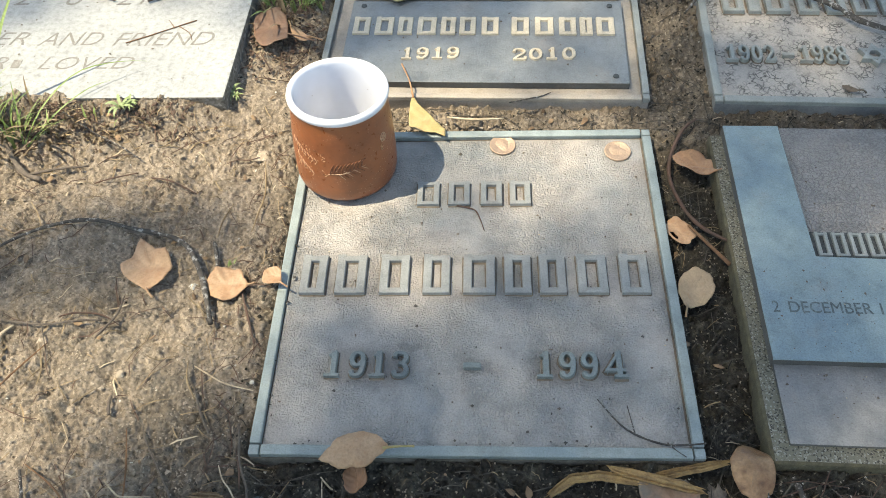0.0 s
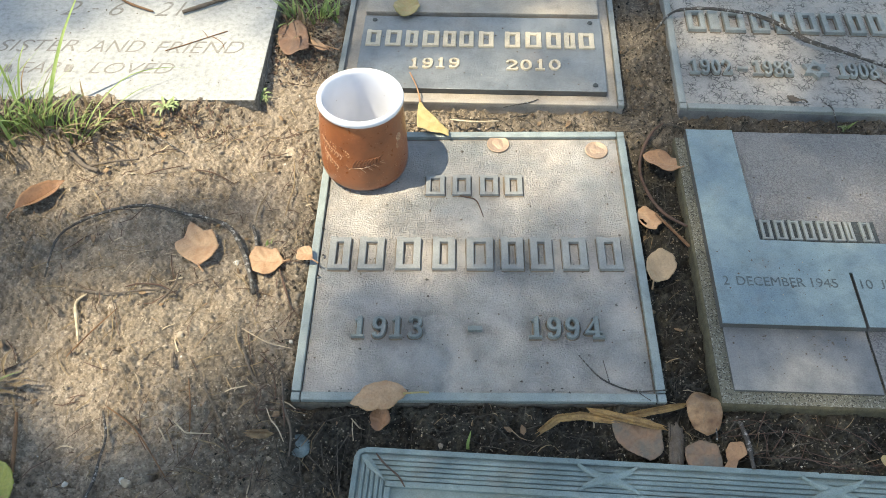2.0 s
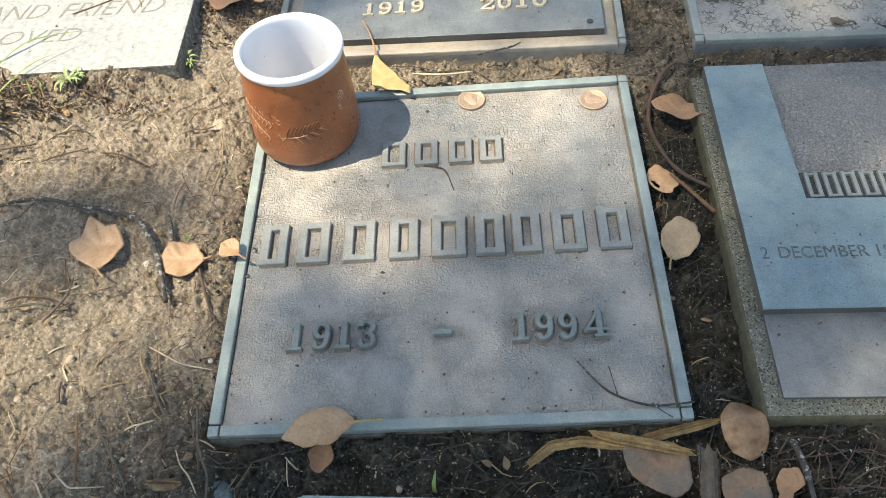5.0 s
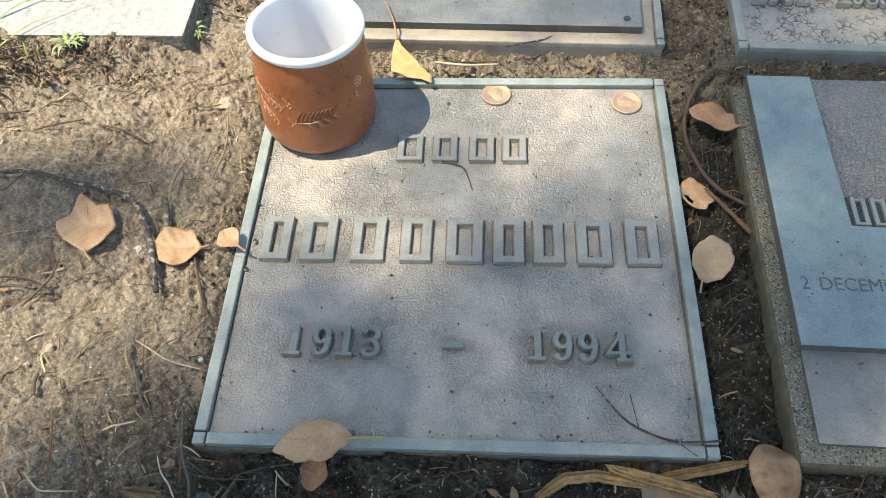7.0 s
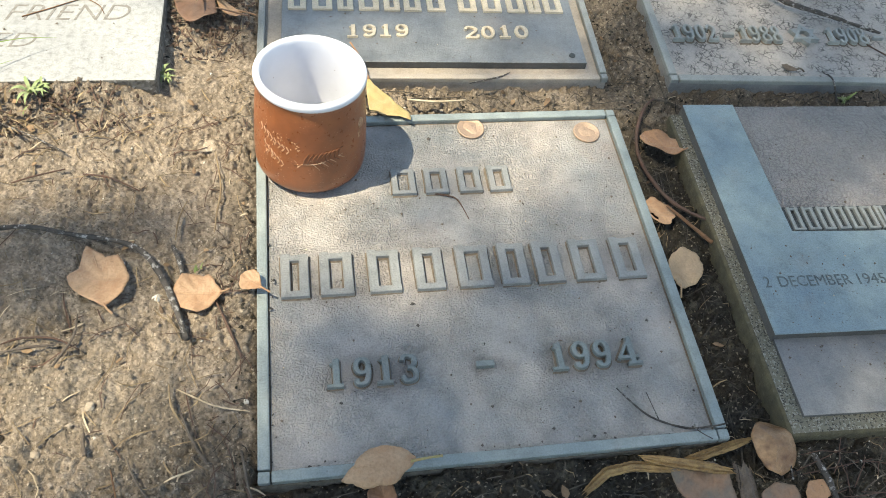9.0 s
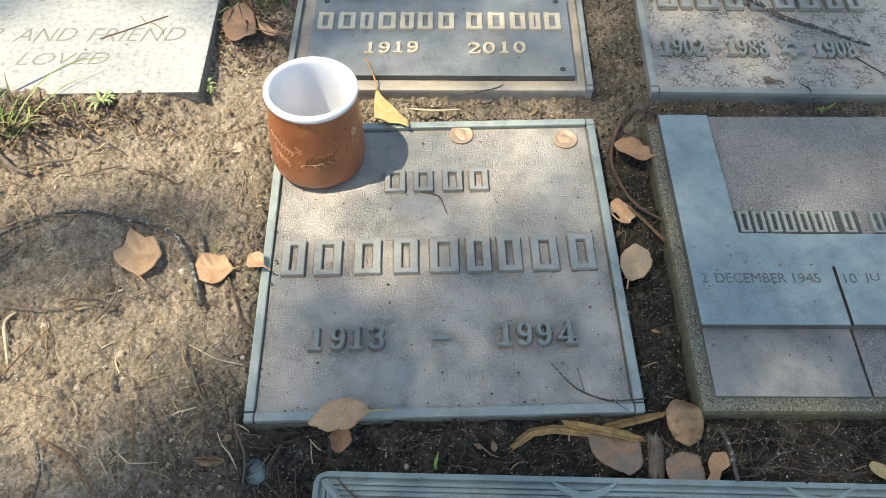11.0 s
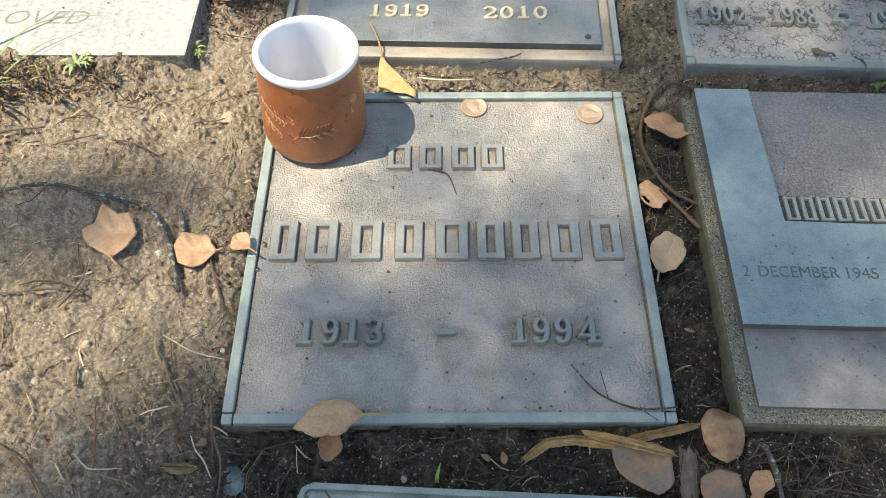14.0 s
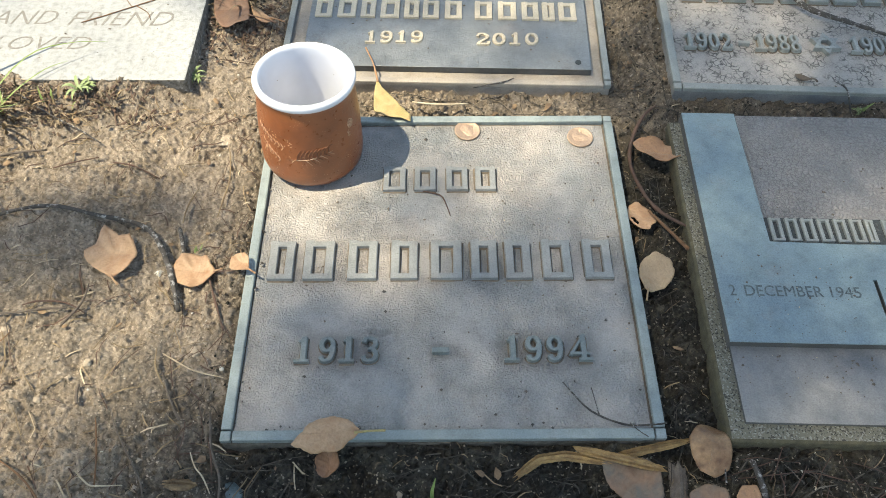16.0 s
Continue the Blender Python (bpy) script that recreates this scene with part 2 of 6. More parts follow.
INCISED = speckled("incised_dark", (0.05, 0.06, 0.065), (0.03, 0.03, 0.03), (0.1, 0.1, 0.1), 800, 0.8)
FAINT = speckled("incised_faint", (0.11, 0.135, 0.14), (0.05, 0.055, 0.06), (0.18, 0.22, 0.23), 900, 0.8)
MULCH = organic("bark_mulch", (0.15, 0.095, 0.07), (0.09, 0.06, 0.047), 0.85, 120, vary=0.7)
NUMERAL = bronze("bronze_numeral", (0.2, 0.235, 0.235), (0.15, 0.175, 0.18), 0, 0, 0, 0.45, 0.25)
LETTER = bronze("bronze_letter", (0.265, 0.275, 0.27), (0.205, 0.215, 0.22), 0, 0, 0, 0.45, 0.2)
COPPER = bronze("copper_coin", (0.45, 0.315, 0.225), (0.33, 0.24, 0.18), 0, 0, 0, 0.4, 0.35)
TAN = organic("leaf_tan", (0.45, 0.293, 0.18), (0.375, 0.225, 0.13), 0.42, 70, blotch=(0.28, 0.145, 0.075), patches=(0.55, 0.72))
PALE = organic("leaf_pale", (0.47, 0.335, 0.21), (0.4, 0.285, 0.175), 0.55, 80, blotch=(0.3, 0.18, 0.1))
DOME = organic("leaf_domed_brown", (0.36, 0.22, 0.12), (0.17, 0.085, 0.042), 0.35, 75, blotch=(0.1, 0.055, 0.035), patches=(0.55, 0.7))
ORANGE = organic("leaf_orange_brown", (0.4, 0.23, 0.125), (0.3, 0.16, 0.085), 0.45, 60, blotch=(0.2, 0.11, 0.07))
BROWN = organic("leaf_brown", (0.3, 0.155, 0.08), (0.2, 0.11, 0.065), 0.45, 60, blotch=(0.12, 0.07, 0.05))
GREYLEAF = organic("leaf_grey_brown", (0.26, 0.15, 0.09), (0.135, 0.12, 0.1), 0.65, 60, blotch=(0.1, 0.09, 0.08))
DARKLEAF = organic("leaf_dark_brown", (0.2, 0.11, 0.07), (0.125, 0.078, 0.055), 0.55, 60, blotch=(0.08, 0.055, 0.045))
YELLOW = organic("leaf_yellow_green", (0.42, 0.31, 0.16), (0.33, 0.29, 0.12), 0.55, 120, blotch=(0.36, 0.2, 0.1), patches=(0.5, 0.68))
GREENLEAF = organic("leaf_green", (0.27, 0.27, 0.06), (0.24, 0.27, 0.06), 0.45, 60, blotch=(0.3, 0.15, 0.07))
SEEDLING = organic("seedling_green", (0.29, 0.35, 0.17), (0.23, 0.3, 0.13), 0.45, 200)
GRASS = organic("grass_blades", (0.2, 0.3, 0.075), (0.3, 0.39, 0.15), 0.45, 90, vary=0.6)
DRYGRASS = organic("dry_stalks", (0.42, 0.32, 0.19), (0.22, 0.15, 0.09), 0.7, 120, vary=0.85)
BARK = organic("dark_twig_bark", (0.045, 0.042, 0.04), (0.1, 0.088, 0.08), 0.85, 120, relief=0.002, blotch=(0.45, 0.44, 0.42), patches=(0.55, 0.64))
REDBARK = organic("reddish_root_bark", (0.12, 0.067, 0.048), (0.075, 0.05, 0.04), 0.75, 160, relief=0.001)
ORANGEWOOD = organic("orange_stick", (0.22, 0.12, 0.062), (0.13, 0.072, 0.042), 0.7, 200, relief=0.0012)
STRAW = organic("pale_bark_strip", (0.46, 0.3, 0.13), (0.25, 0.155, 0.075), 0.8, 220, relief=0.002, blotch=(0.12, 0.08, 0.05))
BONE = organic("bleached_stalk", (0.54, 0.46, 0.34), (0.38, 0.3, 0.2), 0.7, 200)
CHIP = organic("rotten_wood", (0.33, 0.225, 0.125), (0.13, 0.09, 0.06), 0.9, 150, relief=0.002, blotch=(0.06, 0.045, 0.035))
GREYBARK = organic("grey_bark", (0.17, 0.14, 0.115), (0.1, 0.08, 0.065), 0.9, 150, relief=0.0015)
CRUMB = organic("soil_crumb", (0.52, 0.44, 0.35), (0.32, 0.265, 0.21), 0.95, 80, vary=0.95, spec=0.15)
DARKCRUMB = organic("dark_soil_crumb", (0.1, 0.093, 0.075), (0.03, 0.029, 0.025), 0.95, 80, vary=0.9, spec=0.15)
LITTER = organic("dark_litter_stalks", (0.15, 0.13, 0.105), (0.045, 0.04, 0.035), 0.8, 120, vary=0.9)
# steep bronze faces: thin patina and dirt, with shade put into the colour
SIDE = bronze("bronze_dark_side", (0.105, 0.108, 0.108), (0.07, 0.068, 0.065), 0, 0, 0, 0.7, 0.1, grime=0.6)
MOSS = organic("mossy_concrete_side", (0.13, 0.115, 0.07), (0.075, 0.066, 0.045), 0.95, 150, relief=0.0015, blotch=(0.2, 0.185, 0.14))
CRUST = organic("dirt_crusted_edge", (0.17, 0.155, 0.13), (0.075, 0.068, 0.058), 0.95, 170, relief=0.0015, blotch=(0.05, 0.045, 0.04))
GROOVE = organic("packed_grime", (0.2, 0.165, 0.13), (0.12, 0.1, 0.082), 0.95, 200, relief=0.001)
FLAKE = organic("leaf_flakes", (0.36, 0.24, 0.14), (0.18, 0.12, 0.08), 0.8, 80, vary=0.8)
STONE = speckled("white_stone", (0.5, 0.48, 0.43), (0.4, 0.38, 0.34), (0.75, 0.74, 0.7), 600, 0.8)
TANSTONE = speckled("tan_stone", (0.33, 0.275, 0.21), (0.25, 0.2, 0.15), (0.5, 0.44, 0.36), 500, 0.85)
GLASSBIT = organic("cloudy_blue_plastic", (0.2, 0.26, 0.27), (0.06, 0.085, 0.088), 0.5, 160)
LEAFCROWN = organic("tree_leaves", (0.06, 0.12, 0.03), (0.1, 0.16, 0.04), 0.5, 40)
TRUNK = organic("tree_bark", (0.12, 0.09, 0.07), (0.07, 0.055, 0.045), 0.9, 12, relief=0.01)


def glaze_materials():
    m = Mat("brown_glazed_clay", 0.32, spec=0.55)
    big, mid = m.noise(40, 4), m.noise(260, 4, 0.6)
    c = m.mix(m.ramp(big, (0.35, 0.0), (0.68, 1.0)), (0.28, 0.094, 0.037), (0.19, 0.063, 0.027))
    c = m.mix(0.4, c, m.ramp(mid, (0.3, 0.6), (0.65, 1.0)), "MULTIPLY")
    # pale specks put small glints of the glaze into its colour
    glint_fleck = m.math("MULTIPLY", m.ramp(m.cells(520, "F1"), (0.12, 1.0), (0.2, 0.0)), m.ramp(m.noise(55, 3), (0.44, 0.0), (0.62, 1.0)))
    c = m.mix(m.math("MULTIPLY", glint_fleck, 0.75), c, (0.58, 0.38, 0.26))
    m.set("Base Color", c)
    m.set("Roughness", m.ramp(mid, (0.3, 0.24), (0.7, 0.5)))
    m.bump(mid, 0.0004, 0.5)
    w = Mat("white_glaze", 0.18, spec=0.55)
    c = w.mix(w.ramp(w.noise(45, 4), (0.4, 0.0), (0.75, 0.6)), (0.63, 0.65, 0.71), (0.54, 0.555, 0.6))
    dirt = w.math("MULTIPLY", w.ramp(w.cells(260, "F1"), (0.08, 1.0), (0.14, 0.0)), w.ramp(w.noise(90, 2), (0.58, 0.0), (0.66, 1.0)))
    c = w.mix(w.math("MULTIPLY", dirt, 0.8), c, (0.2, 0.17, 0.13))
    w.set("Base Color", c)
    return m.m, w.m


CLAY, WHITE = glaze_materials()
IMPRINT = organic("imprint_brown", (0.2, 0.075, 0.035), (0.14, 0.05, 0.025), 0.4, 200)
IMPRINT_PALE = organic("imprint_worn_pale", (0.62, 0.4, 0.27), (0.45, 0.24, 0.13), 0.5, 300)


# ---- mesh helpers ----
def part(name, bm, material, parent=None, label=""):
    me = bpy.data.meshes.new(name)
    bm.to_mesh(me)
    bm.free()
    return place(name, me, material, parent, label)


def place(name, me, material, parent=None, label=""):
    if material and not me.materials:
        me.materials.append(material)
    ob = new(name, me)
    if parent:
        ob.parent = parent
    return tagged(ob, label)


def raw(name, verts, faces, material, parent=None, label="", smooth=False):
    me = bpy.data.meshes.new(name)
    me.from_pydata([tuple(v) for v in verts], [], [tuple(f) for f in faces])
    me.polygons.foreach_set("use_smooth", [smooth] * len(me.polygons))
    me.update()
    return place(name, me, material, parent, label)


def empty(name, m, label, category, group="", kind=""):
    ob = new(name)
    ob.empty_display_size = 0.02
    ob.matrix_world = m
    return tagged(ob, label, category, group, kind)


def block(x0, x1, y0, y1, z0, z1, bevel=0.0006, segments=2):
    bm = bmesh.new()
    bmesh.ops.create_cube(bm, size=1, matrix=Matrix.Translation(((x0 + x1) / 2, (y0 + y1) / 2, (z0 + z1) / 2))
                          @ Matrix.Diagonal((x1 - x0, y1 - y0, z1 - z0, 1)))
    if bevel:
        bmesh.ops.bevel(bm, geom=bm.edges[:], offset=bevel, segments=segments, affect="EDGES", profile=0.6)
    return bm


def tube(points, radii, sides=8, wobble=0.0, seed=1):
    """Vertices and faces of a closed, tapering tube through the points, smoothed."""
    rng = random.Random(seed)
    pts = [Vector(p) for p in points]
    path, rads = [], []
    for i in range(len(pts) - 1):
        p0, p1, p2, p3 = pts[max(i - 1, 0)], pts[i], pts[i + 1], pts[min(i + 2, len(pts) - 1)]
        r0 = radii[min(i, len(radii) - 1)]
        r1 = radii[min(i + 1, len(radii) - 1)]
        for k in range(5):
            t = k / 5
            path.append(0.5 * (2 * p1 + (p2 - p0) * t + (2 * p0 - 5 * p1 + 4 * p2 - p3) * t * t + (3 * p1 - p0 - 3 * p2 + p3) * t ** 3))
            rads.append(r0 + (r1 - r0) * t)
    path.append(pts[-1])
    rads.append(radii[-1])
    verts, faces = [], []
    for i, p in enumerate(path):
        d = (path[min(i + 1, len(path) - 1)] - path[max(i - 1, 0)]).normalized()
        side = d.cross(Vector((0, 0, 1)))
        side = side.normalized() if side.length > 0.1 else d.cross(Vector((0, 1, 0))).normalized()
        up = side.cross(d)
        r = rads[i] * (1 + wobble * rng.uniform(-1, 1))
        for k in range(sides):
            a = 2 * math.pi * k / sides
            verts.append(p + (side * math.cos(a) + up * math.sin(a)) * r * (1 + 0.5 * wobble * rng.uniform(-1, 1)))
    n = len(path)
    for i in range(n - 1):
        for k in range(sides):
            a, b = i * sides + k, i * sides + (k + 1) % sides
            faces.append((a, b, b + sides, a + sides))
    faces.append(tuple(range(sides))[::-1])
    faces.append(tuple((n - 1) * sides + k for k in range(sides)))
    return verts, faces


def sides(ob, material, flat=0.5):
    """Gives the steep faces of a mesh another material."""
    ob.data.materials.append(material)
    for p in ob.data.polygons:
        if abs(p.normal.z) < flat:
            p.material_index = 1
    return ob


def ribbon(line, widths, z0, z1, flare, chamfer):
    """One raised stroke along a line of (point, direction) in the plane: slanting sides, chamfered top. The end may meet the start."""
    verts, faces, n = [], [], len(line)
    for i, ((x, y), d) in enumerate(line):
        nx, ny, h, sink = -d.y, d.x, widths[i] / 2, 0.00006 * i / n
        for o, z in ((-h - flare, z0), (-h, z1 - chamfer - sink), (-h + chamfer, z1 - sink), (h - chamfer, z1 - sink), (h, z1 - chamfer - sink), (h + flare, z0)):
            verts.append((x + nx * o, y + ny * o, z))
    for i in range(n - 1):
        a = 6 * i
        faces += [(a + k + 6, a + k + 7, a + k + 1, a + k) for k in range(5)]
    faces += [tuple(range(6)), tuple(6 * (n - 1) + k for k in reversed(range(6)))]
    return verts, faces


def smooth_line(pts, per=5):
    out, n = [], len(pts)
    closed = pts[0] == pts[-1]
    for i in range(n - 1):
        p0 = pts[i - 1] if i else (pts[-2] if closed else pts[0])
        p3 = pts[i + 2] if i + 2 < n else (pts[1] if closed else pts[-1])
        p1, p2 = pts[i], pts[i + 1]
        for k in range(per):
            t = k / per
            out.append(tuple(0.5 * (2 * b + (c - a) * t + (2 * a - 5 * b + 4 * c - d) * t * t + (3 * b - a - 3 * c + d) * t ** 3) for a, b, c, d in zip(p0, p1, p2, p3)))
    return out + [pts[-1]]


def ring(cx, cy, rx, ry, n=20):
    return [(cx + rx * math.cos(2 * math.pi * k / n), cy + ry * math.sin(2 * math.pi * k / n)) for k in range(n + 1)]


# slab-serif figures as one stroke in a unit box, with its weight; a sharp one turns in corners
GLYPHS = {
    "1": ([(0.2, 0.8), (0.52, 0.94), (0.52, 0.06), (0.12, 0.06), (0.92, 0.06)], (0.55, 1.0, 0.5, 0.55), True),
    "9": (ring(0.5, 0.7, 0.33, 0.25) + smooth_line([(0.83, 0.66), (0.82, 0.45), (0.72, 0.18), (0.48, 0.06), (0.25, 0.1), (0.18, 0.22)]), 0.85, False),
    "3": (smooth_line([(0.16, 0.78), (0.25, 0.92), (0.5, 0.95), (0.78, 0.86), (0.8, 0.68), (0.6, 0.54), (0.44, 0.52), (0.66, 0.5), (0.84, 0.34), (0.78, 0.13), (0.5, 0.05), (0.24, 0.08), (0.14, 0.22)]), 0.82, False),
    "4": ([(0.42, 0.06), (0.96, 0.06), (0.68, 0.06), (0.68, 0.96), (0.1, 0.3), (0.98, 0.28)], (0.5, 0.5, 0.95, 0.5, 0.55), True),
    "2": (smooth_line([(0.14, 0.72), (0.24, 0.9), (0.52, 0.95), (0.82, 0.8), (0.78, 0.58), (0.5, 0.36), (0.2, 0.1), (0.26, 0.07), (0.6, 0.07), (0.88, 0.08), (0.92, 0.26)]), 0.8, False),
    "0": (ring(0.5, 0.5, 0.34, 0.44), 0.9, False),
    "8": (smooth_line([(0.5, 0.5), (0.24, 0.66), (0.26, 0.88), (0.5, 0.96), (0.74, 0.88), (0.76, 0.66), (0.5, 0.5), (0.18, 0.34), (0.2, 0.1), (0.5, 0.04), (0.8, 0.1), (0.82, 0.34), (0.5, 0.5)]), 0.82, False),
    # a plain outlined bar, in place of a letter of a name
    "bar": ([(0.2, 0.06), (0.2, 0.94), (0.8, 0.94), (0.8, 0.06), (0.2, 0.06)], (1.0, 0.75, 1.0, 0.75), True),
}


def figure(name, ch, x0, x1, y0, y1, z0, z1, material, parent, thick=0.2, bed=None, chamfer=0.0004, flare=0.0003, label=""):
    """A cast raised figure or bar; where bed, the height of the field, is given, grime has settled round its foot."""
    path, weight, sharp = GLYPHS[ch]
    pts = [Vector((x0 + u * (x1 - x0), y0 + v * (y1 - y0))) for u, v in path]
    size = thick * (y1 - y0)
    line, wide = [], []
    if sharp:
        for k, (a, b) in enumerate(zip(pts, pts[1:])):
            d = (b - a).normalized()
            reach = 0.5 * size * max(weight[max(k - 1, 0)], weight[min(k + 1, len(weight) - 1)])
            line += [(a - d * (reach if k else 0), d), (b + d * (reach if k + 2 < len(pts) or ch == "bar" else 0), d)]
            wide += [size * weight[k]] * 2
    else:
        for i, p in enumerate(pts):
            d = (pts[min(i + 1, len(pts) - 1)] - pts[max(i - 1, 0)]).normalized()
            line.append((p, d))
            wide.append(size * weight * (0.68 + 0.32 * abs(d.y)))
    v, f = ribbon(line, wide, z0, z1, flare, chamfer)
    ob = raw(name, v, f, material, parent, label)
    if bed is not None:
        v, f = ribbon(line, [w + 0.0011 for w in wide], bed - 0.0006, bed + 0.0008, 0.0011, 0.0003)
        raw("grime", v, f, GROOVE, ob, "brown grime settled round the foot")
    return ob


def text_part(name, body, x0, x1, y0, y1, z0, z1, material, parent, shear=0.0, bold=0.0, label=""):
    """Writing in the built-in font, fitted to the rectangle x0..x1, y0..y1, from z0 up to z1."""
    cu = bpy.data.curves.new("text", "FONT")
    cu.body, cu.shear, cu.offset, cu.extrude, cu.resolution_u = body, shear, bold, 0.5, 4
    ob = bpy.data.objects.new("text", cu)
    scene.collection.objects.link(ob)
    bpy.context.view_layer.update()
    me = bpy.data.meshes.new_from_object(ob.evaluated_get(bpy.context.evaluated_depsgraph_get()))
    bpy.data.objects.remove(ob)
    bpy.data.curves.remove(cu)
    co = np.empty(len(me.vertices) * 3)
    me.vertices.foreach_get("co", co)
    co = co.reshape(-1, 3)
    lo, hi = co.min(0), co.max(0)
    co = (co - lo) / np.maximum(hi - lo, 1e-6) * (x1 - x0, y1 - y0, z1 - z0) + (x0, y0, z0)
    me.vertices.foreach_set("co", co.ravel())
    me.materials.clear()
    me.update()
    me.name = name
    return place(name, me, material, parent, label)


# ---- ground ----
_tables = {}


def vnoise(x, y, scale, seed):
    """Smooth value noise in -1..1 with cells of the given size."""
    if seed not in _tables:
        _tables[seed] = np.random.RandomState(seed).uniform(-1, 1, (128, 128))
    g = _tables[seed]
    u, v = x / scale + 31.7 * seed, y / scale + 17.3 * seed
    i, j = np.floor(u).astype(int), np.floor(v).astype(int)
    fu, fv = u - i, v - j
    fu, fv = fu * fu * (3 - 2 * fu), fv * fv * (3 - 2 * fv)
    i0, i1, j0, j1 = i % 128, (i + 1) % 128, j % 128, (j + 1) % 128
    return (g[i0, j0] * (1 - fu) + g[i1, j0] * fu) * (1 - fv) + (g[i0, j1] * (1 - fu) + g[i1, j1] * fu) * fv


def step(v, a, b):
    t = np.clip((v - a) / (b - a), 0, 1)
    return t * t * (3 - 2 * t)


def lumps(x, y, cell, seed, most=0.75):
    """Rounded crumbs: the height of domes round jittered points, in cells."""
    rs = np.random.RandomState(seed)
    jx, jy, jr = rs.uniform(0, 1, (128, 128)), rs.uniform(0, 1, (128, 128)), rs.uniform(0.12, most, (128, 128))
    u, v = x / cell + 11.3, y / cell + 7.9
    i, j = np.floor(u).astype(int), np.floor(v).astype(int)
    top = np.zeros_like(u)
    for di in (-1, 0, 1):
        for dj in (-1, 0, 1):
            p, q = (i + di) % 128, (j + dj) % 128
            d = (u - i - di - jx[p, q]) ** 2 + (v - j - dj - jy[p, q]) ** 2
            r = jr[p, q]
            top = np.maximum(top, np.sqrt(np.maximum(r * r - d, 0)))
    return top * cell


# footprints of the markers: origin, turn, local rectangle
FOOT = [
    ((0, 0), 0, (0, 0.254, 0, 0.254)),
    ((0.2585, 0.2855), -1.9, (-0.259, 0, 0, 0.26)),
    ((0.3045, 0.2775), -2.8, (0, 0.33, 0, 0.26)),
    ((0.288, -0.003), -1.8, (0, 0.33, 0, 0.256)),
    ((0.0465, -0.031), -2.9, (0, 0.44, -0.25, 0)),
    ((-0.0645, 0.2782), -0.6, (-0.46, 0, 0, 0.30)),
]


def inside(x, y, foot, inset):
    (ox, oy), turn, (a, b, c, d) = foot
    s, k = math.sin(radians(turn)), math.cos(radians(turn))
    u, v = (x - ox) * k + (y - oy) * s, -(x - ox) * s + (y - oy) * k
    return (u > a + inset) & (u < b - inset) & (v > c + inset) & (v < d - inset)


def crumbly(x, y):
    """Loose soil near 1, smooth crust near 0.2."""
    return 0.2 + 0.8 * step(vnoise(x, y, 0.045, 13) + 0.5 * vnoise(x, y, 0.018, 14), -0.35, 0.45)


def ground_z(x, y, bare=False):
    x, y = np.asarray(x, float), np.asarray(y, float)
    z = -0.0125 + 0.012 * step(-x, -0.012, 0.008) + 0.016 * step(-x, 0.01, 0.125) * (1 - 0.5 * step(y, 0.15, 0.22)) + 0.004 * step(y, 0.2, 0.3) * step(x, -0.02, 0.1) + 0.005 * step(y, 0.22, 0.265) * step(x, 0.25, 0.3)
    z = z - 0.004 * step(-y, 0.0, 0.1) * step(-x, 0.0, 0.05) + 0.0026 * step(-y, -0.004, 0.004) * step(x, 0.0, 0.06) + 0.0035 * step(-y, -0.004, 0.004) * step(x, 0.27, 0.31)
    z = z + 0.0022 * step(-y, -0.004, 0.003) * step(y, -0.022, -0.008) * step(x, 0.0, 0.03)
    near = step(x, -0.03, 0.03) * 0.45
    z = z + (1 - near) * (0.0042 * vnoise(x, y, 0.075, 3) + 0.0026 * vnoise(x, y, 0.028, 5))
    z = z + 0.002 * step(y, 0.2, 0.275) * step(-x, 0.03, 0.08) + 0.0085 * step(y, 0.252, 0.277) * step(-x, 0.06, 0.085)
    z = z + 0.0022 * step(y, -0.012, -0.001) * step(-y, -0.004, 0.0) * step(x, 0.0, 0.02) * step(-x, -0.25, -0.235)
    z = z + 0.0021 * vnoise(x, y, 0.0125, 7) + 0.0014 * vnoise(x, y, 0.0062, 9)
    if bare:
        return z
    loose = crumbly(x, y)
    wx, wy = x + 0.0008 * vnoise(x, y, 0.003, 15), y + 0.0008 * vnoise(x, y, 0.003, 16)
    wide = 0.7 * lumps(wx, wy, 0.0105, 17, 0.42) + 0.72 * lumps(wx, wy, 0.0046, 19, 0.6)
    z = z + loose * wide + (0.45 + 0.7 * loose + 0.7 * near) * lumps(wx, wy, 0.0029, 21, 0.6) + 1.3 * near * lumps(wx, wy, 0.0062, 25, 0.5) + 0.001 * vnoise(x, y, 0.0017, 23) + 0.0009 * vnoise(x, y, 0.0041, 24) - 0.0024 - 0.0016 * near
    # crevices between clods
    z = z - 0.0013 * loose * np.exp(-(vnoise(wx, wy, 0.015, 31) / 0.13) ** 2) - 0.0006 * np.exp(-(vnoise(wx, wy, 0.007, 32) / 0.12) ** 2)
    for f in FOOT:
        z = np.where(inside(x, y, f, 0.003), np.minimum(z, -0.022), z)
    # the small burrow
    return z - 0.012 * np.exp(-((x + 0.079) ** 2 + (y + 0.056) ** 2) / 0.0035 ** 2)


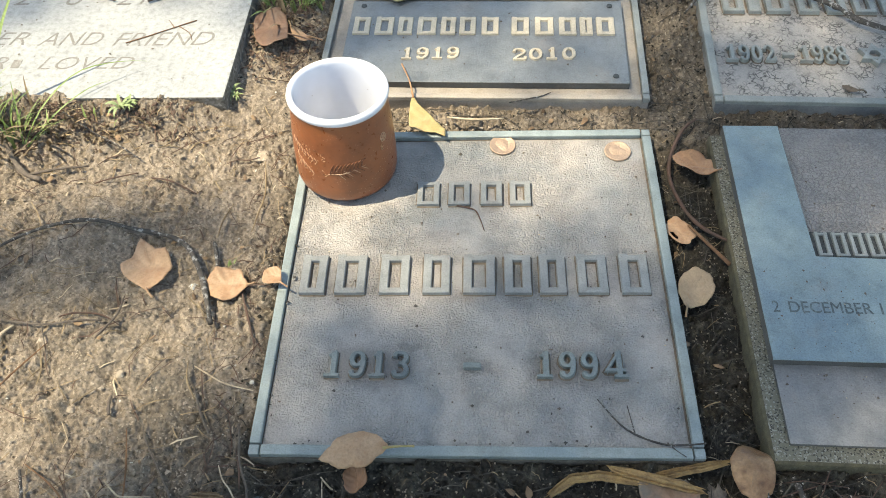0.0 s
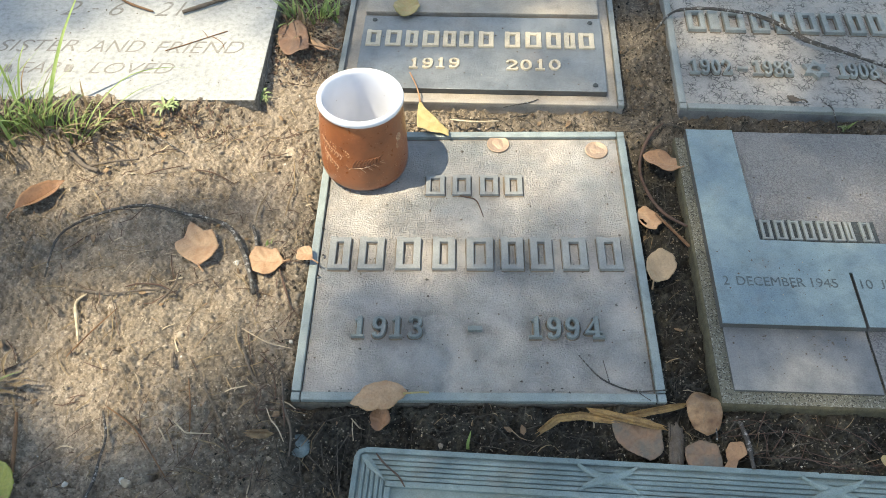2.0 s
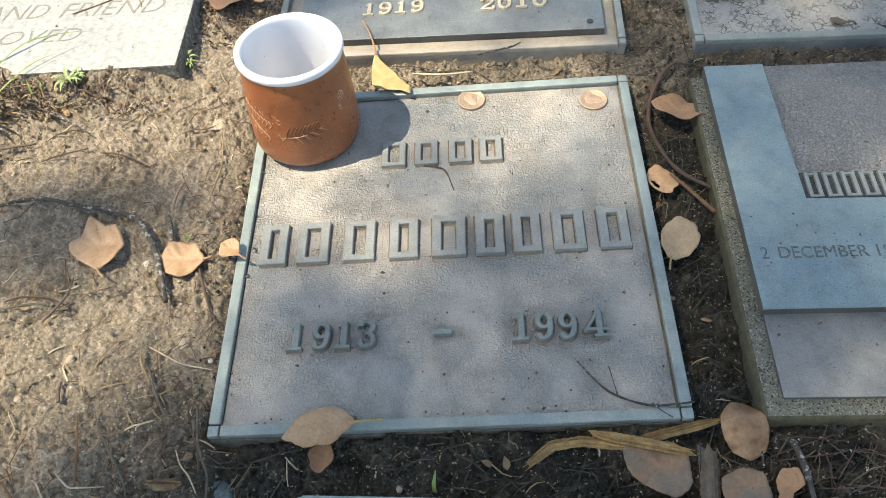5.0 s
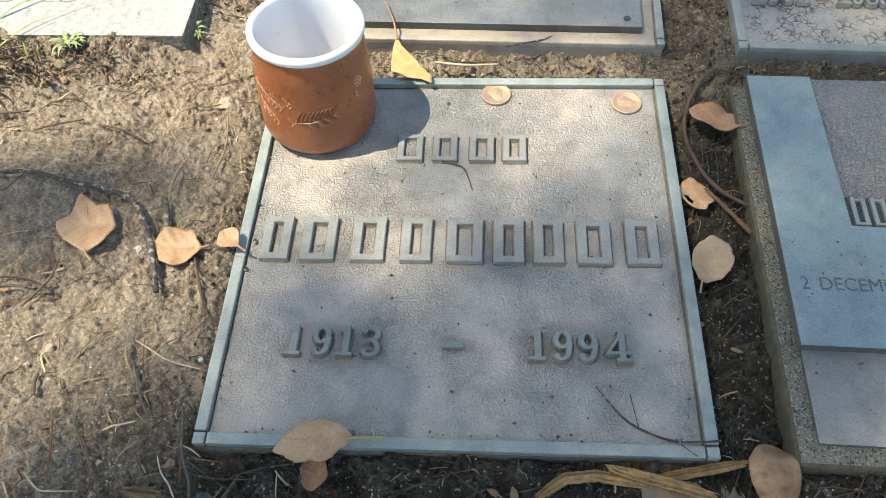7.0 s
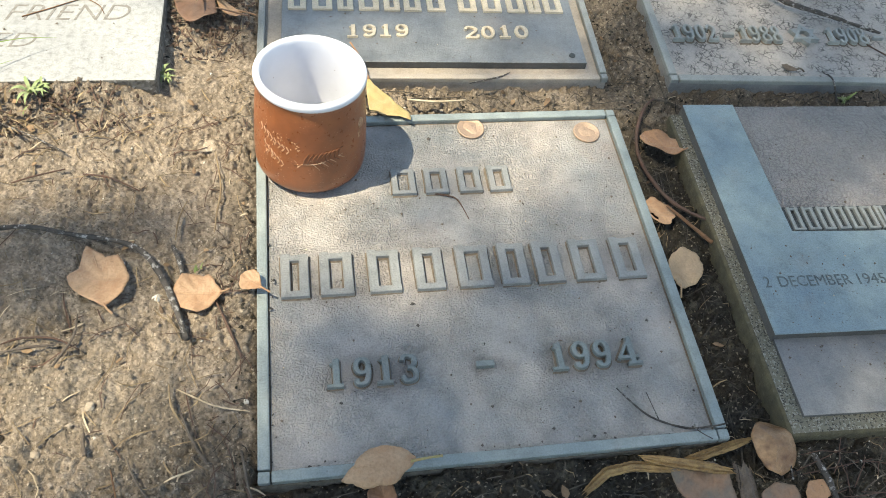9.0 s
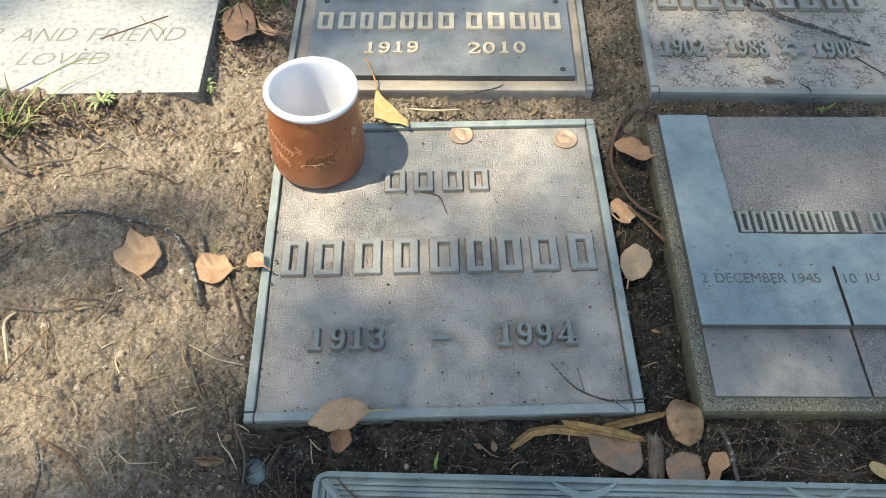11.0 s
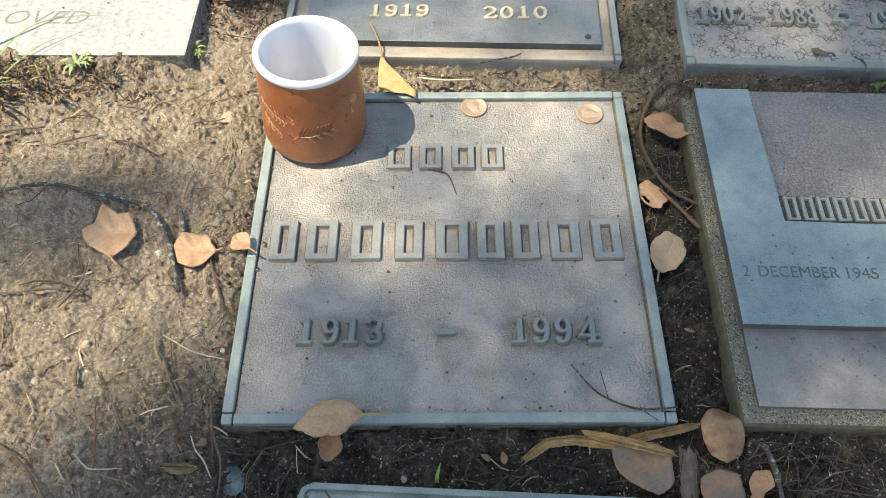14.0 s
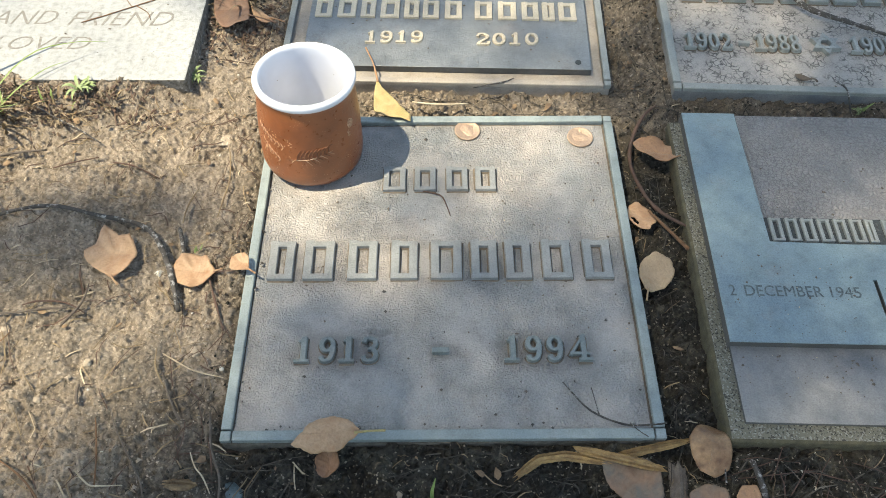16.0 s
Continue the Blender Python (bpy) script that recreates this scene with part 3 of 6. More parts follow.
def build_ground():
    def axis(lo, hi, pitch, reach):
        mid = np.arange(lo, hi, pitch)
        out, d, v = [], pitch, hi
        while v < reach:
            d *= 1.12
            v += d
            out.append(v)
        left, d, v = [], pitch, lo
        while v > -reach:
            d *= 1.12
            v -= d
            left.append(v)
        return np.concatenate((left[::-1], mid, out))
    xs, ys = axis(-0.34, 0.48, 0.00085, 300), axis(-0.1, 0.42, 0.00085, 300)
    X, Y = np.meshgrid(xs, ys)
    Z = ground_z(X, Y)
    n, k = len(xs), len(ys)
    me = bpy.data.meshes.new("ground")
    me.vertices.add(n * k)
    me.vertices.foreach_set("co", np.stack((X, Y, Z), -1).ravel())
    a = (np.arange(k - 1)[:, None] * n + np.arange(n - 1)[None]).ravel()
    quads = np.stack((a, a + 1, a + n + 1, a + n), -1)
    me.loops.add(quads.size)
    me.loops.foreach_set("vertex_index", quads.ravel())
    me.polygons.add(len(quads))
    me.polygons.foreach_set("loop_start", np.arange(len(quads)) * 4)
    me.polygons.foreach_set("use_smooth", np.ones(len(quads), bool))
    me.update()
    me.validate()
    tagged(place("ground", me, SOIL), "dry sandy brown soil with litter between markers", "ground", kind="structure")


build_ground()


# ---- markers ----
def marker_frame(i, z):
    (x, y), turn, _ = FOOT[i]
    return pose(x, y, z, 0, 0, turn)


def local(i, x, y):
    """World x, y in the frame of marker i."""
    (ox, oy), turn, _ = FOOT[i]
    s, k = math.sin(radians(turn)), math.cos(radians(turn))
    return (x - ox) * k + (y - oy) * s, -(x - ox) * s + (y - oy) * k


def field_sheet(x0, x1, y0, y1, z, pitch, amp, seed):
    """A closed slab whose upper face is slightly uneven."""
    nx, ny = int((x1 - x0) / pitch), int((y1 - y0) / pitch)
    X, Y = np.meshgrid(np.linspace(x0, x1, nx), np.linspace(y0, y1, ny))
    Z = z + amp * (0.6 * vnoise(X, Y, 0.02, seed) + 0.4 * vnoise(X, Y, 0.007, seed + 1))
    verts = [tuple(v) for v in np.stack((X, Y, Z), -1).reshape(-1, 3)]
    faces = [(j * nx + i, j * nx + i + 1, (j + 1) * nx + i + 1, (j + 1) * nx + i) for j in range(ny - 1) for i in range(nx - 1)]
    return verts, faces


def bars(parent, spans, y0, y1, z0, z1, material, bed=None, thick=0.16):
    """Plain outlined bars in a row, one for each span, in place of the letters of a name."""
    for a, b in spans:
        figure("letter_bar", "bar", a, b, y0, y1, z0, z1, material, parent, thick, bed)


def numerals(parent, chars, y0, y1, z0, z1, material, bed=None, thick=0.21):
    for ch, a, b in chars:
        if ch == "1":
            mid, h = (a + b) / 2, y1 - y0
            a, b = mid - 0.28 * h, mid + 0.26 * h
        figure("numeral", ch, a, b, y0, y1, z0, z1, material, parent, thick, bed)


def border(parent, w, h, b, z0, z1, material, gap=0.0007, corners=True, sides="lrbt"):
    """Raised border strips with small separate corner squares."""
    if "b" in sides:
        part("border_strip", block(b + gap, w - b - gap, 0, b, z0, z1, 0.0009), material, parent)
    if "t" in sides:
        part("border_strip", block(b + gap, w - b - gap, h - b, h, z0, z1, 0.0009), material, parent)
    for x in ([0] if "l" in sides else []) + ([w - b] if "r" in sides else []):
        part("border_strip", block(x, x + b, b + gap, h - b - gap, z0, z1, 0.0009), material, parent)
        if corners:
            for y in (0, h - b):
                part("border_corner", block(x, x + b, y, y + b, z0, z1 - 0.0003, 0.001), material, parent)


def central_marker():
    m = empty("grave_marker", marker_frame(0, 0), "square bronze grave marker with raised border and dates", "grave marker",
              "grave markers")
    W = 0.254
    part("body", block(0.0004, W - 0.0004, -0.0006, W - 0.0004, -0.026, -0.0044, 0.0012), CRUST, m, "dirt-crusted edge of the casting")
    part("groove", block(0.0055, W - 0.0055, 0.0055, W - 0.0055, -0.006, -0.0039, 0), GROOVE, m, "packed brown grime along the border")
    v, f = field_sheet(0.007, W - 0.0076, 0.0072, W - 0.0074, -0.0032, 0.0016, 0.0005, 21)
    raw("field", v, f, FIELD, m, "grey-mauve pebbled bronze field", True)
    border(m, W, W, 0.0062, -0.0045, 0.0, RAISED)
    first = [(0.0845, 0.1035), (0.1065, 0.1245), (0.129, 0.147), (0.1495, 0.1665)]
    bars(m, first, 0.1835, 0.2035, -0.004, 0.0, LETTER, bed=-0.0032, thick=0.2)
    second = [(0.013, 0.031), (0.035, 0.058), (0.064, 0.086), (0.0925, 0.112), (0.1175, 0.142), (0.145, 0.164), (0.1675, 0.186),
              (0.191, 0.213), (0.2185, 0.239)]
    bars(m, second, 0.1095, 0.1385, -0.004, 0.0002, LETTER, bed=-0.0032, thick=0.19)
    numerals(m, [("1", 0.0395, 0.0455), ("9", 0.0515, 0.062), ("1", 0.067, 0.0725), ("3", 0.0775, 0.088)], 0.0495, 0.0665, -0.004, 0.0004, NUMERAL, bed=-0.0032)
    numerals(m, [("1", 0.1665, 0.1725), ("9", 0.177, 0.1875), ("9", 0.19, 0.2005), ("4", 0.204, 0.2165)], 0.0495, 0.0665, -0.004, 0.0004, NUMERAL, bed=-0.0032)
    part("dash", block(0.1205, 0.131, 0.0552, 0.0588, -0.004, 0.0006, 0.0006), NUMERAL, m)


def plated_marker():
    m = empty("grave_marker", marker_frame(1, 0.0), "pale bronze grave frame holding dark name plates", "grave marker", "grave markers")
    part("body", block(-0.2585, -0.0005, 0.0005, 0.26, -0.028, -0.0035, 0.0012), FRAME, m)
    v, f = field_sheet(-0.252, -0.006, 0.004, 0.255, -0.0025, 0.002, 0.0004, 31)
    raw("field", v, f, FRAME, m, "weathered pale bronze bed", True)
    for x in (-0.259, -0.0052):
        part("border_strip", block(x, x + 0.0052, 0.006, 0.26, -0.004, 0.0012, 0.0009), GREYRAISED, m)
        part("border_corner", block(x, x + 0.0052, 0, 0.0052, -0.004, 0.0008, 0.001), GREYRAISED, m)
    part("border_strip", block(-0.253, -0.006, 0, 0.005, -0.004, 0.0, 0.0009), FRAME, m)
    # lower plate
    x0, x1, y0, y1 = -0.2415, -0.0145, 0.0135, 0.1165
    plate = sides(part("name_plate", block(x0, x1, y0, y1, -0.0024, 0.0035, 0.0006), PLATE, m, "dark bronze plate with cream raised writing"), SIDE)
    # dark discs stand in for the shaded screw holes
    for x, y in ((x0 + 0.010, y0 + 0.008), (x1 - 0.010, y0 + 0.008), (x0 + 0.010, y1 - 0.007), (x1 - 0.010, y1 - 0.007)):
        bm = bmesh.new()
        bmesh.ops.create_cone(bm, cap_ends=True, segments=14, radius1=0.0026, radius2=0.0022, depth=0.0012, matrix=Matrix.Translation((x, y, 0.0037)))
        part("screw_hole_disc", bm, INCISED, plate)
    row = [(0.023, 0.039), (0.041, 0.059), (0.061, 0.074), (0.076, 0.095), (0.0965, 0.11), (0.1115, 0.127), (0.1295, 0.146)]
    row2 = [(0.154, 0.171), (0.173, 0.191), (0.193, 0.209), (0.211, 0.221), (0.223, 0.240)]
    for a, b in row + row2:
        u, v = local(1, (a + b) / 2, 0.3645 - (a - 0.023) * 0.033)
        half = (b - a) / 2 - 0.0003
        figure("letter_bar", "bar", u - half, u + half, v, v + 0.0205, 0.003, 0.0052, CREAM, plate, 0.21, chamfer=0.0003)
    for s, a, b, y in (("1919", 0.0655, 0.1145, 0.3315), ("2010", 0.1545, 0.207, 0.3285)):
        w = (b - a) / 4
        for k, ch in enumerate(s):
            u, v = local(1, a + w * k, y)
            thin = 0.14 if ch == "1" else 0.03
            figure("numeral", ch, u + w * thin, u + w * (0.95 - thin), v, v + 0.0135, 0.003, 0.0052, CREAM, plate, 0.22, chamfer=0.0003)
    # upper plate
    part("name_plate", block(-0.2415, -0.016, 0.1215, 0.215, -0.0024, 0.0045, 0.0006), FRAME, m, "paler bronze plate above")


def cracked_marker():
    m = empty("grave_marker", marker_frame(2, 0.0055), "grey bronze grave marker with crazed field and star", "grave marker", "grave markers")
    w, h = 0.33, 0.26
    part("body", block(0.0004, w, 0.0004, h, -0.03, -0.0038, 0.0008), PANEL, m)
    v, f = field_sheet(0.005, w - 0.005, 0.005, h - 0.005, -0.003, 0.002, 0.0005, 41)
    raw("field", v, f, CRACKED, m, "pinkish grey crazed bronze field", True)
    border(m, w, h, 0.0062, -0.004, 0.0, GREYRAISED, corners=False)
    for y in (0, h - 0.0062):
        for x in (0, w - 0.0062):
            part("border_corner", block(x, x + 0.0062, y, y + 0.0062, -0.004, -0.0003, 0.001), GREYRAISED, m)
    u0, v0 = local(2, 0.328, 0.3835)
    spans = [(0, 0.019), (0.0225, 0.030), (0.0335, 0.0565), (0.0605, 0.078), (0.0825, 0.1), (0.104, 0.1235), (0.1255, 0.147), (0.151, 0.166), (0.170, 0.185)]
    bars(m, [(u0 + a, u0 + b) for a, b in spans], v0, v0 + 0.028, -0.0036, 0.0012, GREYRAISED, bed=-0.003, thick=0.17)
    u1, v1 = local(2, 0.321, 0.3225)

    def year(s, a, b):
        k = (b - a) / 4
        chars = [(ch, a + k * i + (0.25 * k if ch == "1" else 0.05 * k), a + k * (i + 1) - (0.2 * k if ch == "1" else 0.05 * k)) for i, ch in enumerate(s)]
        numerals(m, chars, v1, v1 + 0.0185, -0.0036, 0.001, GREYRAISED, bed=-0.003, thick=0.15)
    year("1902", u1, u1 + 0.038)
    part("dash", block(u1 + 0.043, u1 + 0.052, v1 + 0.007, v1 + 0.01, -0.0036, 0.0004, 0.0006), GREYRAISED, m)
    year("1988", u1 + 0.056, u1 + 0.0925)
    year("1908", u1 + 0.131, u1 + 0.167)
    part("dash", block(u1 + 0.172, u1 + 0.181, v1 + 0.007, v1 + 0.01, -0.0036, 0.0004, 0.0006), GREYRAISED, m)
    # six-pointed star: two outlined triangles
    bm = bmesh.new()
    cx, cy, r = u1 + 0.112, v1 + 0.0095, 0.0125
    for turn, top in ((90, 0.001), (-90, 0.0007)):
        ring = []
        for rad in (r, r * 0.62):
            for z in (-0.0036, top):
                ring.append([bm.verts.new((cx + rad * math.cos(radians(turn + 120 * k)), cy + rad * math.sin(radians(turn + 120 * k)), z)) for k in range(3)])
        for k in range(3):
            n = (k + 1) % 3
            bm.faces.new((ring[1][k], ring[1][n], ring[3][n], ring[3][k]))
            bm.faces.new((ring[0][n], ring[0][k], ring[1][k], ring[1][n])[::-1])
            bm.faces.new((ring[2][k], ring[2][n], ring[3][n], ring[3][k])[::-1])
    bmesh.ops.recalc_face_normals(bm, faces=bm.faces[:])
    part("star", bm, GREYRAISED, m, "raised six-pointed star outline")


def stepped_marker():
    m = empty("grave_marker", marker_frame(3, 0.0012) @ pose(0, 0, 0, -1.1), "blue-grey stepped bronze grave marker on concrete base", "grave marker", "grave markers")
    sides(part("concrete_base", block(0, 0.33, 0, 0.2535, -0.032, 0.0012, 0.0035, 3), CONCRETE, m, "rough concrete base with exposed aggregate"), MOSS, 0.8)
    X0, X1, Y0, Y1, YF, XF, T = 0.0092, 0.262, 0.06, 0.2548, 0.1353, 0.0483, 0.0088
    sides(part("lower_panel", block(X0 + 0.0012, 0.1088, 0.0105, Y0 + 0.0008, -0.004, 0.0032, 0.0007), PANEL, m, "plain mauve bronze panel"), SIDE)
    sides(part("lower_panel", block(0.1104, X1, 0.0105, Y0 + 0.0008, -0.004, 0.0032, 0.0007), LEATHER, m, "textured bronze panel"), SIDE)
    corner = [(X0, Y0), (0.1078, Y0), (0.1078, YF), (XF, YF), (XF, Y1), (X0, Y1)]
    bm = bmesh.new()
    low, top = ([bm.verts.new((x, y, z)) for x, y in corner] for z in (-0.004, T))
    bm.faces.new(low[::-1])
    bm.faces.new(top)
    for k in range(6):
        bm.faces.new((low[k], low[(k + 1) % 6], top[(k + 1) % 6], top[k]))
    bmesh.ops.bevel(bm, geom=[e for e in bm.edges if all(v.co.z > 0 for v in e.verts)], offset=0.0007, segments=2, affect="EDGES", profile=0.6)
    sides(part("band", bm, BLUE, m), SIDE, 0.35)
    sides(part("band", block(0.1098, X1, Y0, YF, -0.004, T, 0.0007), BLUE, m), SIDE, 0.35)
    part("band", block(0.1070, 0.1106, 0.107, YF - 0.0004, -0.004, T + 0.00004, 0), BLUE, m)
    part("divider_bed", block(0.1072, 0.1104, Y0 + 0.0004, 0.1068, -0.004, T - 0.003, 0), SIDE, m)
    v, f = field_sheet(XF, X1, YF, Y1, T - 0.0022, 0.0016, 0.0006, 51)
    raw("field", v, f, LEATHER, m, "mauve leather-textured bronze field", True)
    part("field_bed", block(XF, X1, YF + 0.0002, Y1 - 0.0003, -0.004, T - 0.0035, 0.0004), PANEL, m)
    part("letter_bed", block(XF + 0.0002, XF + 0.0905, YF + 0.0002, YF + 0.022, T - 0.006, T - 0.0015, 0.0003), INCISED, m, "dark recessed strip behind lettering")
    spans = [(XF + 0.0028 + 0.0107 * k, XF + 0.0028 + 0.0107 * k + (0.0094 if k != 6 else 0.0055)) for k in range(8)]
    bars(m, spans, YF + 0.0014, YF + 0.0205, T - 0.005, T + 0.0004, GREYRAISED, thick=0.12)
    bars(m, [(XF + 0.0985 + 0.0107 * k, XF + 0.0985 + 0.0107 * k + 0.0094) for k in range(6)], YF + 0.0014, YF + 0.0205, T - 0.005, T + 0.0004, GREYRAISED, thick=0.12)
    for s, a, b in (("2", 0.0163, 0.0203), ("DECEMBER", 0.0259, 0.0745), ("1945", 0.0792, 0.098), ("10", 0.1143, 0.1228), ("JU", 0.1283, 0.1388)):
        text_part("inscription", s, a - 0.001, b - 0.001, 0.093, 0.101, T - 0.0008, T + 0.00025, FAINT, m, label="fine dark incised date")


def ribbed_marker():
    m = empty("grave_marker", marker_frame(4, -0.0035), "blue-grey bronze grave marker with ribbed ribbon border", "grave marker", "grave markers")
    w, h = 0.44, 0.25

    def rounded(inset, z0, z1, rad, bevel):
        bm = bmesh.new()
        vs = []
        for cx, cy, a0 in ((inset + rad, -inset - rad, 90), (inset + rad, -h + inset + rad, 180), (w - inset - rad, -h + inset + rad, 270), (w - inset - rad, -inset - rad, 0)):
            for k in range(5):
                a = radians(a0 + 90 * k / 4)
                vs.append((cx + rad * math.cos(a), cy + rad * math.sin(a)))
        low, top = [bm.verts.new((x, y, z0)) for x, y in vs], [bm.verts.new((x, y, z1)) for x, y in vs]
        n = len(vs)
        bm.faces.new(top)
        bm.faces.new(low[::-1])
        for k in range(n):
            bm.faces.new((low[k], low[(k + 1) % n], top[(k + 1) % n], top[k]))
        bmesh.ops.recalc_face_normals(bm, faces=bm.faces[:])
        if bevel:
            edges = [e for e in bm.edges if all(v.co.z > z1 - 1e-5 for v in e.verts)]
            bmesh.ops.bevel(bm, geom=edges, offset=bevel, segments=2, affect="EDGES")
        return bm
    part("body", rounded(0, -0.03, -0.0021, 0.009, 0.001), RIBBED, m)
    # outer rim and inner lip as strips
    part("rim", block(0.007, w - 0.007, -0.004, -0.0003, -0.003, 0.0, 0.0008), RIBBED, m)
    part("rim", block(0.0003, 0.004, -h + 0.007, -0.007, -0.003, 0.0, 0.0008), RIBBED, m)
    v, f = tube([(0.0022, -0.009, -0.0016), (0.003, -0.0048, -0.0016), (0.0055, -0.0028, -0.0016), (0.009, -0.0022, -0.0016)], [0.0018] * 4, 8)
    raw("rim", v, f, RIBBED, m, smooth=True)
    for k in range(5):
        o = 0.0058 + 0.0033 * k
        part("rib", block(o + 0.002, w - o, -o - 0.0025, -o, -0.003, -0.0008, 0.0007), RIBBED, m)
        part("rib", block(o, o + 0.0025, -h + o, -o - 0.002, -0.003, -0.0008, 0.0007), RIBBED, m)
    part("inner_lip", block(0.0225, w - 0.0225, -0.0262, -0.0222, -0.003, 0.0002, 0.0009), RIBBED, m)
    part("inner_lip", block(0.0222, 0.0262, -h + 0.0225, -0.0263, -0.003, 0.0002, 0.0009), RIBBED, m)
    v, f = field_sheet(0.026, w - 0.026, -h + 0.026, -0.026, -0.0022, 0.003, 0.0005, 61)
    raw("field", v, f, RIBBED, m, smooth=True)
    # corner leaf over the mitre, and crossed ribbons
    bm = bmesh.new()
    vs = [bm.verts.new(p) for p in ((0.0045, -0.0065, -0.001), (0.0085, -0.0045, -0.001), (0.0135, -0.010, 0.0004), (0.0225, -0.0225, 0.0002), (0.0105, -0.0145, 0.0004))]
    mid = bm.verts.new((0.0115, -0.0115, 0.0014))
    for k in range(5):
        bm.faces.new((vs[k], vs[(k + 1) % 5], mid))
    bmesh.ops.recalc_face_normals(bm, faces=bm.faces[:])
    ret = bmesh.ops.extrude_face_region(bm, geom=bm.faces[:])
    bmesh.ops.translate(bm, verts=[e for e in ret["geom"] if isinstance(e, bmesh.types.BMVert)], vec=(0, 0, -0.0012))
    bmesh.ops.recalc_face_normals(bm, faces=bm.faces[:])
    part("corner_leaf", bm, RIBBED, m)
    for cx in (0.1639, 0.305):
        cross = None
        for sx in (1, -1):
            n = 9
            verts, faces = [], []
            for i in range(n):
                t = -1 + 2 * i / (n - 1)
                x, y = cx + sx * t * 0.019, -0.0128 + 0.0088 * (0.55 * t + 0.45 * t ** 3)
                half = 0.0026 - 0.0016 * abs(t) ** 2.5 + 0.0008 * (1 - abs(t)) ** 2
                top = 0.0006 + 0.0007 * (1 - abs(t)) + (0.0002 if sx > 0 else 0)
                for d, z in ((-half, -0.0026), (-half * 0.8, top), (half * 0.8, top), (half, -0.0026)):
                    verts.append((x, y + d, z))
                if i:
                    a = 4 * (i - 1)
                    faces += [(a + k, a + k + 1, a + 5 + k, a + 4 + k) if sx > 0 else (a + 4 + k, a + 5 + k, a + k + 1, a + k) for k in range(3)]
            faces += [(0, 1, 2, 3), tuple(4 * (n - 1) + k for k in (3, 2, 1, 0))]
            if cross is None:
                cross = raw("crossed_ribbon", verts, faces, RIBBED, m, smooth=True)
            else:
                raw("ribbon", verts, faces, RIBBED, cross, smooth=True)


def marble_marker():
    m = empty("grave_marker", marker_frame(5, 0.0145), "white marble grave slab with engraved italic writing", "grave marker", "grave markers")
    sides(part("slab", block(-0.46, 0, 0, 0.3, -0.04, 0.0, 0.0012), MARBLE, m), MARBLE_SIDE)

    def line(items, y0, y1, shear):
        for s, a, b, yy in items:
            u0, v0 = local(5, a, yy + y0)
            u1, _ = local(5, b, yy)
            v0 -= 0.0022
            if s is None:
                part("letter_bar", block(u0, u1, v0 + 0.001, v0 + (y1 - y0) - 0.001, -0.0005, 0.0002, 0), ENGRAVED, m)
            else:
                text_part("inscription", s, u0, u1, v0, v0 + y1 - y0, -0.0006, 0.0002, ENGRAVED, m, shear=shear, bold=-0.012, label="thin grey engraved lettering")
    line((("SISTER", -0.318, -0.243, 0.3475), ("AND", -0.232, -0.179, 0.3455), ("FRIEND", -0.169, -0.086, 0.3435)), 0, 0.0165, 0.3)
    line((("EAR", -0.288, -0.25, 0.3175), ("LOVED", -0.222, -0.145, 0.316)), 0, 0.0145, 0.3)
    line(((None, -0.302, -0.295, 0.3175), (None, -0.245, -0.238, 0.317)), 0, 0.012, 0.3)
    line((("2", -0.273, -0.256, 0.4005), ("6", -0.226, -0.212, 0.399), ("21", -0.181, -0.153, 0.398)), 0, 0.022, 0.3)
    line((("-", -0.244, -0.238, 0.409), ("-", -0.084, -0.078, 0.409)), 0, 0.0014, 0)


central_marker()
plated_marker()
cracked_marker()
stepped_marker()
ribbed_marker()
marble_marker()


